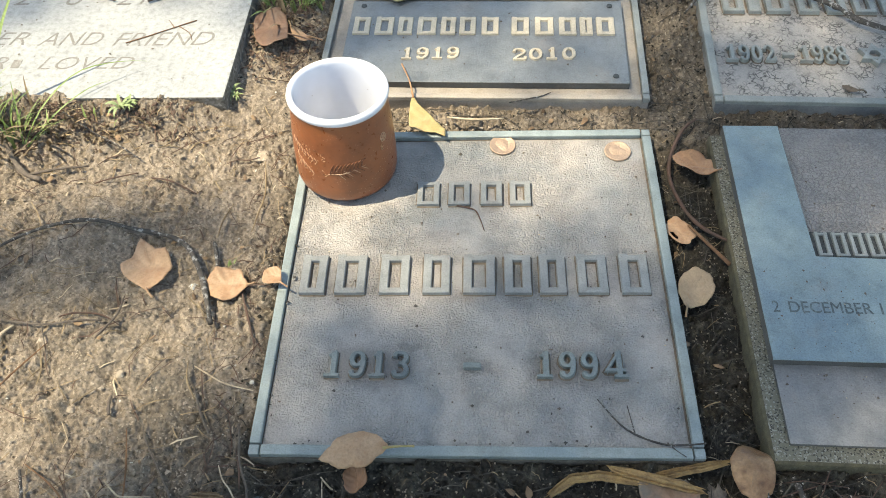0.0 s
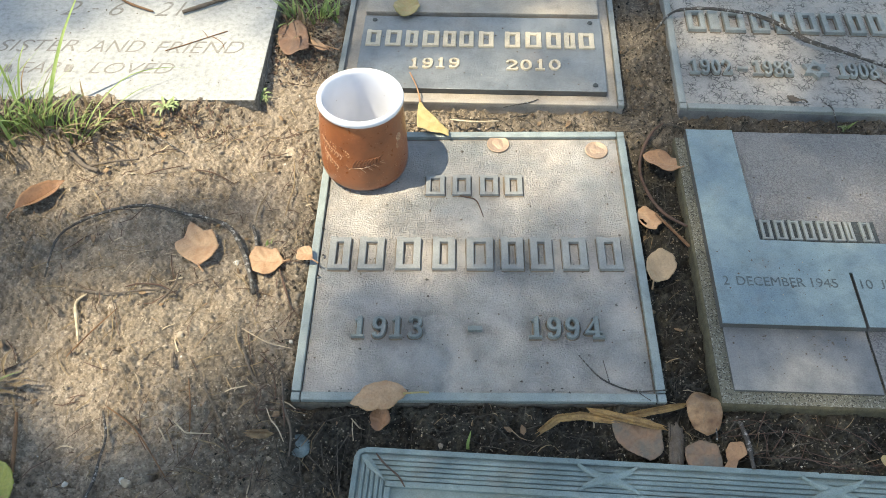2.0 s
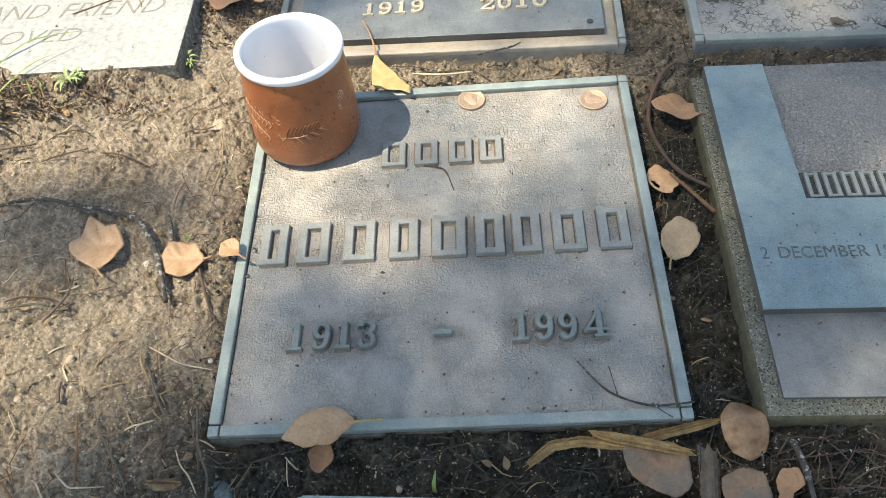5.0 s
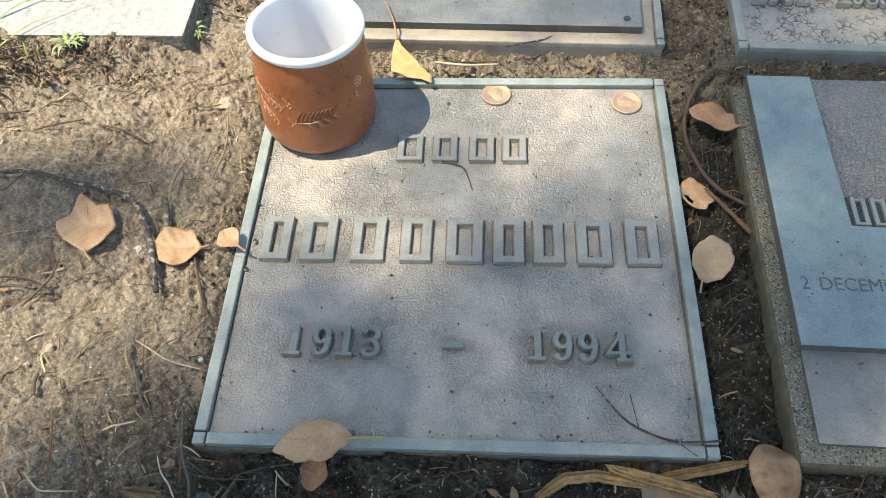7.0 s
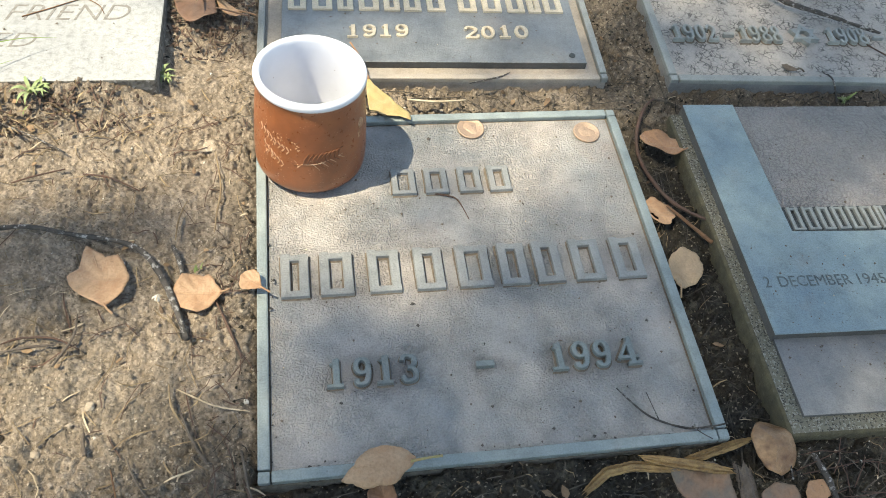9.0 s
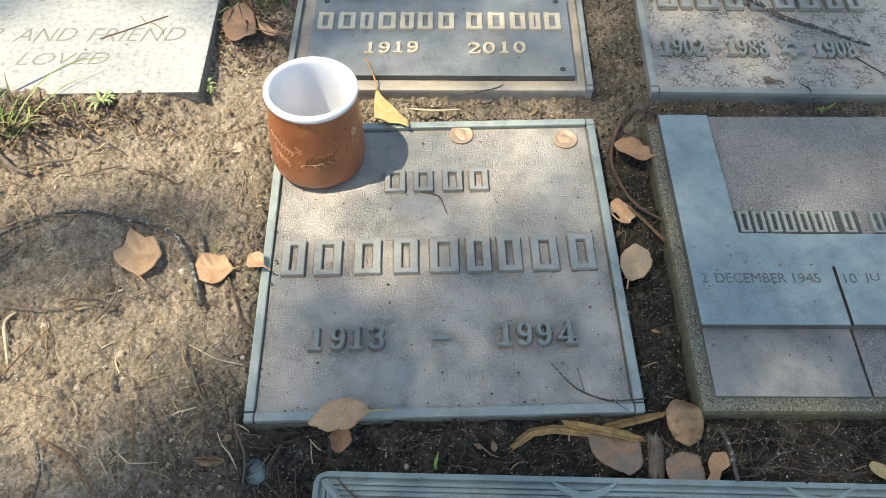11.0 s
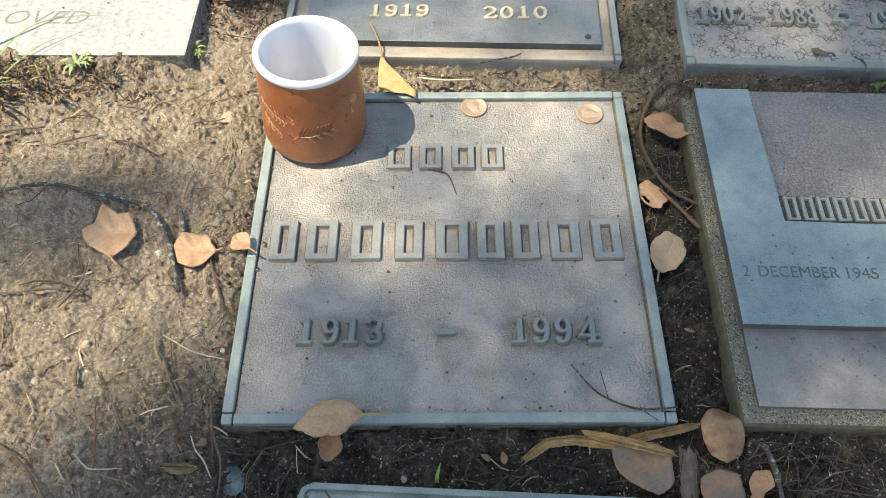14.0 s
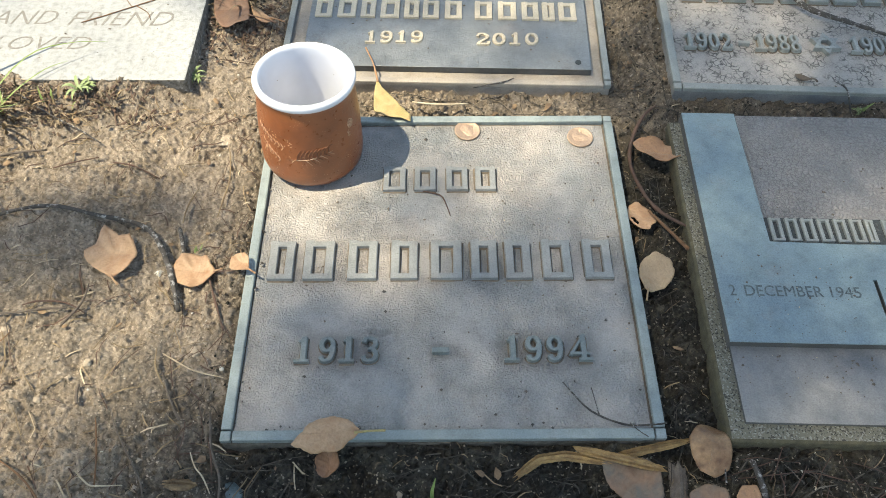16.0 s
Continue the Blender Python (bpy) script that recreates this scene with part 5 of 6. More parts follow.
twig("stalk", [(-0.1542, 0.0746), (-0.1603, 0.067), (-0.1544, 0.0509), (-0.1501, 0.0361)], [0.0005, 0.0011, 0.0012, 0.0006], BONE, "bleached curled root on soil", 0.0015, 0.15, 13, category="stalk")
twig("stalk", [(-0.0411, 0.0542), (-0.0341, 0.0507), (-0.0207, 0.0434), (-0.0037, 0.0398)], [0.0003, 0.0005, 0.0005, 0.0003], BONE, "thin white curved stalk on soil", 0.001, 0.1, 14, category="stalk")
twig("root", [(-0.0081, 0.0184), (-0.0033, -0.0059), (0.0025, -0.02), (0.0031, -0.0374)], [0.0006, 0.0008, 0.0008, 0.0005], GREYBARK, "thin brown root beside marker corner", 0.002, 0.12, 15, category="root")
twig("stalk", [(-0.0145, -0.0073), (-0.0105, -0.0155), (-0.005, -0.0218), (-0.0002, -0.0303)], [0.0003, 0.0004, 0.0005, 0.0003], BONE, "thin bleached stalk beside marker corner", 0.002, 0.1, 16, category="stalk")
twig("stick", [(-0.1757, -0.0173), (-0.1699, -0.0387), (-0.1663, -0.0574)], [0.0009, 0.0014, 0.001], ORANGEWOOD, "short reddish stick on soil", 0.002, 0.16, 17, category="stick")
twig("root", [(0.291, 0.268, -0.004), (0.28, 0.258, -0.005), (0.268, 0.234, -0.006), (0.264, 0.21, -0.007), (0.27, 0.183, -0.007), (0.279, 0.166, -0.006), (0.293, 0.153, -0.004)],
     [0.0006, 0.0011, 0.0014, 0.0014, 0.0013, 0.0013, 0.001], REDBARK, "reddish brown root lying between two markers", 0, 0.12, 18, ground=False, category="root")
twig("stick", [(0.27, 0.167, -0.005), (0.281, 0.151, -0.0055), (0.292, 0.135, -0.006)], [0.0009, 0.0012, 0.0015], ORANGEWOOD, "orange-brown stick between two markers", 0, 0.1, 19, ground=False, category="stick")
twig("stick", [(0.3, -0.008, -0.0058), (0.303, -0.024, -0.0048), (0.303, -0.045, -0.0038)], [0.0015, 0.0017, 0.0014], BARK, "dark grey stick on litter", 0, 0.15, 20, ground=False, category="stick")
twig("twig", flat([(0.198, 0.036), (0.212, 0.018), (0.231, 0.009)], -0.0016) + [(0.246, 0.0075, 0.0012), (0.2545, 0.0085, 0.001)], [0.0004, 0.0006, 0.0006, 0.0006, 0.0005], BARK, "thin forked twig on the bronze marker", 0, 0.1, 21,
     [flat([(0.217, 0.0155), (0.216, 0.022), (0.2145, 0.032)], -0.0014), [(0.234, 0.009, 0.0), (0.238, 0.004, 0.0012), (0.243, 0.0005, 0.0008)]], ground=False)
twig("twig", flat([(0.114, 0.183), (0.122, 0.181), (0.128, 0.177), (0.133, 0.161)], -0.002), [0.0005, 0.0006, 0.0005, 0.0003], REDBARK, "hair-thin bent twig on the bronze marker", 0, 0.1, 22, ground=False)
twig("twig", [(0.298, 0.384, 0.004), (0.316, 0.404, 0.009), (0.337, 0.408, 0.0105), (0.36, 0.406, 0.011), (0.393, 0.396, 0.0115), (0.416, 0.379, 0.011), (0.432, 0.364, 0.0085), (0.463, 0.347, 0.0075), (0.5, 0.325, 0.0072)],
     [0.0009, 0.0012, 0.0014, 0.0015, 0.0017, 0.0019, 0.002, 0.0018, 0.0011], BARK, "dark lichen-spotted twig across a bronze marker", 0, 0.26, 23, ground=False)
twig("twig", [(0.484, 0.315, 0.0045), (0.492, 0.305, 0.0045), (0.505, 0.287, 0.0062)], [0.0006, 0.0006, 0.0005], REDBARK, "thin twig on the crazed bronze", 0, 0.1, 24, ground=False)
twig("twig", [(0.4285, 0.281, 0.007), (0.434, 0.272, 0.0068), (0.437, 0.259, -0.004)], [0.0007, 0.0007, 0.0006], BARK, "thin black twig hanging over a marker edge", 0, 0.1, 25, ground=False)
twig("twig", flat([(0.061, -0.037), (0.067, -0.044), (0.076, -0.052), (0.0805, -0.059)], -0.0024), [0.0005, 0.0006, 0.0006, 0.0004], REDBARK, "thin brown twig on the ribbed bronze", 0, 0.1, 26, ground=False)
twig("stick", flat([(-0.153, 0.398), (-0.133, 0.409), (-0.112, 0.421), (-0.09, 0.432)], 0.0173), [0.0017, 0.0021, 0.002, 0.0016], GREYBARK, "dark stick on white marble", 0, 0.15, 27, ground=False, category="stick")
twig("stick", flat([(-0.224, 0.424), (-0.205, 0.411), (-0.182, 0.4)], 0.0167), [0.001, 0.0013, 0.0009], ORANGEWOOD, "brown stick on white marble", 0, 0.12, 28, ground=False, category="stick")
twig("twig", flat([(-0.158, 0.344), (-0.142, 0.352), (-0.122, 0.363), (-0.105, 0.372)], 0.0151), [0.0005, 0.0004, 0.0004, 0.0005], ORANGEWOOD, "forked brown twig on white marble", 0, 0.12, 29,
     [flat([(-0.122, 0.363), (-0.126, 0.369), (-0.129, 0.373)], 0.015), flat([(-0.118, 0.364), (-0.108, 0.356), (-0.104, 0.347)], 0.015)], ground=False)
twig("stalk", [(0.105, 0.27, -0.001), (0.125, 0.268, -0.002), (0.148, 0.27, -0.003)], [0.0006, 0.0009, 0.0005], BONE, "pale stalk in the gap between markers", 0, 0.1, 30, ground=False, category="stalk")
twig("twig", [(0.152, 0.283, 0.0008), (0.165, 0.286, 0.0014), (0.176, 0.2895, 0.0008), (0.184, 0.2935, 0.001)], [0.0004, 0.0006, 0.0006, 0.0003], BARK, "thin twig over the pale bronze frame", 0, 0.1, 31, ground=False)


twig("root", [(-0.026, 0.224), (-0.022, 0.196), (-0.024, 0.176), (-0.0245, 0.158)], [0.0003, 0.0006, 0.0006, 0.0003], DRYGRASS, "thin pale rootlet winding over soil", 0.0015, 0.15, 41, category="root")
twig("root", [(-0.042, 0.184), (-0.046, 0.168), (-0.047, 0.153)], [0.0003, 0.0006, 0.0004], DRYGRASS, "short pale rootlet on soil", 0.0015, 0.15, 42, category="root")
twig("twig", [(-0.023, 0.11), (-0.016, 0.092), (-0.008, 0.071)], [0.0006, 0.0008, 0.0005], REDBARK, "thin dark twig leaning under a tan leaf", 0.001, 0.2, 43)
twig("twig", [(-0.039, 0.042), (-0.033, 0.027), (-0.025, 0.013)], [0.0004, 0.0009, 0.0006], GREYBARK, "thin brown twig on soil beside the marker", 0.001, 0.2, 44)
twig("root", [(-0.045, 0.057), (-0.043, 0.044), (-0.036, 0.032)], [0.0003, 0.0006, 0.0004], DRYGRASS, "short pale root on soil beside the marker", 0.001, 0.15, 45, category="root")
twig("root", [(-0.091, 0.078), (-0.103, 0.084), (-0.119, 0.085), (-0.128, 0.081)], [0.0003, 0.0007, 0.0006, 0.0004], REDBARK, "thin reddish root on soil", 0.0012, 0.18, 46, category="root")
twig("twig", [(-0.094, 0.1), (-0.094, 0.084), (-0.101, 0.066)], [0.0004, 0.0008, 0.0006], GREYBARK, "thin grey-brown twig across a root on soil", 0.0018, 0.18, 47)
twig("stick", [(-0.0835, 0.031), (-0.083, 0.025), (-0.0815, 0.019)], [0.0007, 0.0011, 0.0012], GREYBARK, "short grey stick on soil", 0.0005, 0.2, 48, category="stick")
twig("twig", [(-0.063, 0.018), (-0.058, 0.006), (-0.047, -0.011), (-0.039, -0.024), (-0.037, -0.031)], [0.0003, 0.0005, 0.0006, 0.0005, 0.0004], GREYBARK, "thin grey-brown twig trailing over soil", 0.001, 0.16, 50)
twig("root", [(-0.007, 0.003), (-0.003, -0.009), (-0.001, -0.02)], [0.0003, 0.0006, 0.0004], REDBARK, "thin dark rootlet beside marker corner", 0.002, 0.14, 51, category="root")
twig("root", [(-0.0055, -0.001), (-0.001, -0.0018), (0.0035, -0.0042)], [0.0002, 0.0005, 0.0003], BONE, "tiny pale curved rootlet at marker corner", 0.0025, 0.12, 52, category="root")
twig("root", [(0.017, -0.018), (0.015, -0.022), (0.01, -0.03)], [0.0002, 0.0004, 0.0003], DRYGRASS, "tiny pale rootlet in dark litter", 0.002, 0.12, 53, category="root")
twig("stalk", [(-0.155, 0.024), (-0.144, 0.04), (-0.129, 0.062)], [0.0004, 0.0006, 0.0003], ORANGEWOOD, "thin brown stalk on sunlit soil", 0.001, 0.12, 49, category="stalk")


def strip(name, points, width, thick, material, label, seed=1, category="bark strip", rough=0.0007, taper=0.6):
    """A torn strip of bark or stem: flat, curved across, with ragged ends."""
    rng = random.Random(seed)
    pts = [Vector(p) for p in points]
    ridge = [rough * rng.uniform(-1, 1) for _ in range(13)]
    ends = [0.004 * rng.uniform(-1, 1) for _ in range(13)]
    verts, faces, rows, n = [], [], 36, 13
    for i in range(rows):
        t = i / (rows - 1) * (len(pts) - 1)
        k = min(int(t), len(pts) - 2)
        p = pts[k].lerp(pts[k + 1], t - k)
        d = (pts[k + 1] - pts[k]).normalized()
        side = Vector((-d.y, d.x, 0)).normalized()
        w = width * (0.5 + 0.03 * rng.uniform(-1, 1)) * (taper + (1 - taper) * min(1, 5 * min(i, rows - 1 - i) / rows))
        for j in range(n):
            s = -1 + 2 * j / (n - 1)
            verts.append(p + side * s * w + d * (ends[j] if i in (0, rows - 1) else 0.5 * ends[j] if i in (1, rows - 2) else 0.0) + Vector((0, 0, thick * (1.0 - 0.7 * s * s) + ridge[j] + 0.0002 * rng.uniform(-1, 1))))
        for j in range(n):
            s = 1 - 2 * j / (n - 1)
            verts.append(p + side * s * w * 0.97 + Vector((0, 0, -0.25 * thick)))
    q = 2 * n
    for i in range(rows - 1):
        faces += [(i * q + j, i * q + (j + 1) % q, (i + 1) * q + (j + 1) % q, (i + 1) * q + j) for j in range(q)]
    faces += [tuple(range(q))[::-1], tuple((rows - 1) * q + j for j in range(q))]
    ob = raw(name, verts, faces, material, None, label)
    return tagged(ob, label, category, "bark strips")


twig("stalk", [(0.268, 0.003, -0.003), (0.277, -0.003, 0.0006), (0.283, -0.012, -0.001), (0.284, -0.024, -0.006)], [0.0004, 0.0006, 0.0006, 0.0005], BARK, "thin dark stalk across a domed leaf", 0, 0.1, 32, ground=False, category="stalk")
strip("bark_strip", [(0.1685, -0.0185, -0.0076), (0.181, -0.0105, -0.0041), (0.196, -0.009, -0.0031), (0.218, -0.0125, -0.0046)], 0.0055, 0.0014, STRAW, "pale yellow peeled bark strip on litter", 1)
strip("bark_strip", [(0.203, -0.0055, -0.0021), (0.217, -0.0095, -0.0014), (0.234, -0.013, -0.0028), (0.249, -0.0165, -0.0046)], 0.0058, 0.0014, STRAW, "pale torn bark strip on litter", 2)
strip("bark_strip", [(0.222, -0.0095, -0.0054), (0.244, -0.005, -0.0042), (0.2655, -0.0005, -0.0038)], 0.005, 0.0013, STRAW, "pale straight bark strip against marker", 3)
strip("bark_piece", [(0.2585, -0.014, -0.0081), (0.2575, -0.026, -0.0074), (0.2555, -0.040, -0.0081)], 0.0098, 0.0026, GREYBARK, "flat grey bark piece on litter", 4, rough=0.0009, taper=0.95)
strip("wood_chip", [(x, y, float(ground_z(x, y, True)) + 0.001) for x, y in ((-0.024, -0.0252), (-0.017, -0.026), (-0.0095, -0.0264))], 0.0064, 0.0018, CHIP, "tan rotten wood chip on soil", 5, rough=0.0009)


# ---- pebbles ----
def pebble(x, y, size, material, label, seed, lift=0.3, category="pebble", squash=0.7, z=None):
    bm = bmesh.new()
    bmesh.ops.create_icosphere(bm, subdivisions=3, radius=0.5)
    for v in bm.verts:
        k = 1 + 0.35 * noise.noise(v.co * 2.2 + Vector((seed * 7.1, 0, 0))) + 0.12 * noise.noise(v.co * 6 + Vector((0, seed, 0)))
        v.co = Vector((v.co.x * k, v.co.y * k * 0.85, v.co.z * k * squash)) * size
    for f in bm.faces:
        f.smooth = True
    ob = part(category.replace(" ", "_"), bm, material)
    g = float(ground_z(x, y)) if z is None else z
    ob.matrix_world = pose(x, y, g + size * squash * lift, 0, 0, seed * 40)
    return tagged(ob, label, category, "pebbles on the soil")


pebble(-0.0548, 0.1128, 0.0058, STONE, "small white stone on soil", 1)
pebble(-0.0823, 0.0455, 0.0052, TANSTONE, "small cream stone on soil", 2)
pebble(-0.0969, -0.0606, 0.005, STONE, "small grey-white stone on soil", 3)
pebble(-0.0924, -0.0635, 0.006, TANSTONE, "small reddish tan stone on soil", 4)
pebble(-0.1331, -0.0629, 0.004, STONE, "small white stone on soil", 5)
pebble(-0.1055, 0.0211, 0.006, CRUMB, "flat tan stone in soil", 6, 0.1, squash=0.35)
pebble(-0.024, 0.0587, 0.008, TANSTONE, "flat tan stone in soil", 7, 0.1, squash=0.4)
pebble(-0.0058, 0.0463, 0.003, STONE, "tiny white stone beside marker", 8)
pebble(-0.031, 0.231, 0.0125, TANSTONE, "flat tan clod-like stone in soil beside the cup", 9, 0.0, squash=0.22)
pebble(0.102, -0.0285, 0.005, TANSTONE, "small tan stone on dark litter", 11)
pebble(0.0078, -0.0279, 0.0165, GLASSBIT, "cloudy blue-grey plastic scrap in soil", 12, 0.0, "plastic scrap", 0.22)


# ---- grass and seedlings ----
def blades(name, tufts, material, label, seed, dry=0.0):
    """Curved, folded, tapering grass blades of several tufts: x, y, count, spread, height, lean x, lean y."""
    rng = random.Random(seed)
    verts, faces = [], []
    for x, y, count, spread, height, lx, ly in tufts:
        for _ in range(count):
            a, r = rng.uniform(0, 6.283), spread * rng.random() ** 0.6
            px, py = x + r * math.cos(a), y + r * math.sin(a)
            p = Vector((px, py, float(ground_z(px, py, True)) - 0.001))
            h = height * rng.uniform(0.35, 1.0)
            out = Vector((math.cos(a) * rng.uniform(0.1, 0.9) + lx, math.sin(a) * rng.uniform(0.1, 0.9) + ly, 0))
            w = 0.0005 + 0.0013 * rng.random() ** 2
            side = Vector((-out.y, out.x, 0)).normalized() * w
            n, base = 7, len(verts)
            droop = rng.uniform(0.25, 0.9)
            for i in range(n):
                t = i / (n - 1)
                c = p + out * h * t * (0.35 + 0.65 * t) + Vector((0, 0, h * (t - droop * 0.6 * t * t)))
                c.z = max(c.z, p.z + 0.0008)
                k = (1 - t ** 2.2) * 0.95 + 0.05
                verts += [c - side * k, c - Vector((0, 0, w * 0.5 * k)), c + side * k]
                if i:
                    b = base + 3 * (i - 1)
                    faces += [(b, b + 1, b + 4, b + 3), (b + 1, b + 2, b + 5, b + 4)]
    ob = raw(name, verts, faces, material, None, label, True)
    return tagged(ob, label, "grass", kind="stuff")


blades("grass", [(-0.29, 0.25, 40, 0.024, 0.064, 0.05, 0.15), (-0.262, 0.252, 38, 0.02, 0.064, 0.05, 0.2), (-0.238, 0.25, 26, 0.016, 0.048, 0.2, 0.1), (-0.214, 0.247, 18, 0.012, 0.036, 0.4, 0.2),
                 (-0.315, 0.24, 34, 0.022, 0.06, 0, 0.1), (-0.196, 0.255, 3, 0.012, 0.016, 0.1, 0), (-0.16, 0.254, 4, 0.014, 0.014, 0.1, 0), (-0.34, 0.25, 11, 0.02, 0.064, 0, 0),
                 (-0.045, 0.402, 22, 0.013, 0.036, -0.1, 0), (-0.025, 0.405, 26, 0.013, 0.034, 0.1, 0.1), (-0.007, 0.41, 12, 0.008, 0.03, 0, 0.1), (-0.032, 0.43, 24, 0.02, 0.036, 0, 0.1),
                 (-0.228, 0.008, 30, 0.014, 0.045, 0, 0.1), (-0.236, -0.014, 26, 0.016, 0.045, 0.1, 0), (-0.205, -0.003, 10, 0.012, 0.026, 0.2, -0.1), (-0.215, -0.025, 14, 0.014, 0.03, 0.1, 0), (-0.222, 0.015, 10, 0.014, 0.026, 0, 0),
                 (0.445, 0.262, 4, 0.004, 0.01, 0, 0), (-0.033, 0.13, 3, 0.004, 0.008, 0.4, 0.4)],
       GRASS, "fresh green grass tufts at the marble slab", 5)
blades("dry_grass", [(-0.27, 0.245, 26, 0.035, 0.05, 0.1, -0.2), (-0.235, 0.245, 26, 0.03, 0.045, 0.3, -0.2), (-0.2, 0.255, 40, 0.025, 0.03, 0.2, -0.3), (-0.31, 0.225, 30, 0.03, 0.045, 0.2, -0.4),
                     (-0.16, 0.256, 26, 0.016, 0.02, 0.1, -0.4), (-0.035, 0.385, 20, 0.02, 0.03, 0, -0.2), (-0.2, 0.0, 14, 0.02, 0.03, 0.3, -0.2), (-0.12, 0.258, 16, 0.014, 0.015, 0, -0.3)],
       DRYGRASS, "dry straw-coloured grass stalks in the soil", 6)


def long_blade(points, w, label, material=GRASS):
    """One long arching grass blade."""
    pts = [Vector(p) for p in points]
    verts, faces, n = [], [], 14
    for i in range(n):
        t = i / (n - 1)
        k = t * (len(pts) - 1)
        j = min(int(k), len(pts) - 2)
        p0, p1, p2, p3 = pts[max(j - 1, 0)], pts[j], pts[j + 1], pts[min(j + 2, len(pts) - 1)]
        g = k - j
        c = 0.5 * (2 * p1 + (p2 - p0) * g + (2 * p0 - 5 * p1 + 4 * p2 - p3) * g * g + (3 * p1 - p0 - 3 * p2 + p3) * g ** 3)
        d = (p2 - p1).normalized()
        side = d.cross(Vector((0, -0.6, 0.8))).normalized() * w * (1 - 0.9 * t ** 2)
        verts += [c - side, c + d.cross(side) * 0.3, c + side]
        if i:
            b = 3 * (i - 1)
            faces += [(b, b + 1, b + 4, b + 3), (b + 1, b + 2, b + 5, b + 4)]
    ob = raw("grass_blade", verts, faces, material, None, label, True)
    return tagged(ob, label, "grass", "long grass blades")


long_blade([(-0.242, 0.252, 0.003), (-0.234, 0.272, 0.035), (-0.218, 0.297, 0.07), (-0.198, 0.322, 0.10)], 0.0021, "long broad green grass blade over marble")
long_blade([(-0.262, 0.25, 0.003), (-0.268, 0.27, 0.035), (-0.275, 0.285, 0.07), (-0.278, 0.30, 0.095)], 0.0013, "long upright green grass blade")
long_blade([(-0.268, 0.248, 0.003), (-0.262, 0.266, 0.03), (-0.256, 0.28, 0.055), (-0.25, 0.29, 0.066)], 0.0013, "long pale green grass blade")
long_blade([(-0.213, 0.243, 0.002), (-0.197, 0.262, 0.022), (-0.175, 0.288, 0.032), (-0.15, 0.305, 0.028), (-0.128, 0.315, 0.02)], 0.0006, "thin arching grass stalk over marble")
long_blade([(-0.214, 0.243, 0.002), (-0.215, 0.254, 0.016), (-0.2145, 0.262, 0.03), (-0.214, 0.268, 0.042)], 0.0009, "short upright grass stalk")
long_blade([(0.1205, -0.031, -0.009), (0.1205, -0.0295, -0.002), (0.1215, -0.028, 0.005), (0.1225, -0.0265, 0.011)], 0.0011, "short green grass blade beside the ribbed marker")
long_blade([(-0.21, 0.24, 0.002), (-0.19, 0.262, 0.015), (-0.17, 0.283, 0.02), (-0.155, 0.296, 0.018)], 0.0006, "thin leaning grass stalk")


def seedling(x, y, size, seed):
    rng = random.Random(seed)
    z = float(ground_z(x, y, True))
    s = empty("seedling", pose(x, y, z), "small bright green weed seedling in soil", "seedling", "seedlings")
    for k in range(9):
        a = k * 0.7 + rng.uniform(-0.3, 0.3)
        r = size * rng.uniform(0.5, 1)
        rise = rng.uniform(0.4, 1.5)
        d, p = Vector((math.cos(a), math.sin(a), 0)), Vector((-math.sin(a), math.cos(a), 0))
        verts, faces = [], []
        for i in range(6):
            t = i / 5
            c = d * r * t + Vector((0, 0, 0.002 + size * rise * t * (1.15 - t)))
            w = size * 0.075 * math.sin(math.pi * min(1, 0.12 + t * 0.88)) + 0.0001
            verts += [c - p * w, c - Vector((0, 0, 0.0003)), c + p * w]
            if i:
                b = 3 * (i - 1)
                faces += [(b, b + 1, b + 4, b + 3), (b + 1, b + 2, b + 5, b + 4)]
        raw("leaf", verts, faces, SEEDLING, s, smooth=True)


for n, (x, y, r) in enumerate(((-0.141, 0.268, 0.015), (-0.135, 0.2725, 0.011), (-0.063, 0.296, 0.011), (-0.0595, 0.291, 0.007), (0.443, 0.262, 0.006))):
    seedling(x, y, r, n + 3)


# ---- loose soil and litter ----
def free(x, y, gap=0.0):
    ok = np.ones(len(x), bool)
    for f in FOOT:
        ok &= ~inside(x, y, f, -gap)
    return ok


def crumbs(name, count, box, sizes, material, label, seed, weight=None, category="soil"):
    rng = np.random.RandomState(seed)
    x, y = rng.uniform(box[0], box[1], count), rng.uniform(box[2], box[3], count)
    ok = free(x, y, 0.0005)
    if weight is not None:
        ok &= rng.uniform(0, 1, count) < weight(x, y)
    x, y = x[ok], y[ok]
    n = len(x)
    s = sizes[0] + (sizes[1] - sizes[0]) * rng.uniform(0, 1, n) ** 3
    unit = np.array([(1, 0, 0), (-1, 0, 0), (0, 1, 0), (0, -1, 0), (0, 0, 1), (0, 0, -1)], float)
    tri = np.array([(0, 2, 4), (2, 1, 4), (1, 3, 4), (3, 0, 4), (2, 0, 5), (1, 2, 5), (3, 1, 5), (0, 3, 5)])
    a = rng.uniform(0, 6.283, n)
    v = unit[None] * rng.uniform(0.65, 1.15, (n, 6, 1)) + rng.uniform(-0.25, 0.25, (n, 6, 3))
    c, k = np.cos(a)[:, None], np.sin(a)[:, None]
    v = np.stack((v[..., 0] * c - v[..., 1] * k, v[..., 0] * k + v[..., 1] * c, v[..., 2] * 0.75), -1) * s[:, None, None]
    v += np.stack((x, y, ground_z(x, y) + 0.25 * s), -1)[:, None]
    faces = (tri[None] + 6 * np.arange(n)[:, None, None]).reshape(-1, 3)
    ob = raw(name, v.reshape(-1, 3).tolist(), faces.tolist(), material, None, label)
    tagged(ob, label, category, kind="stuff")


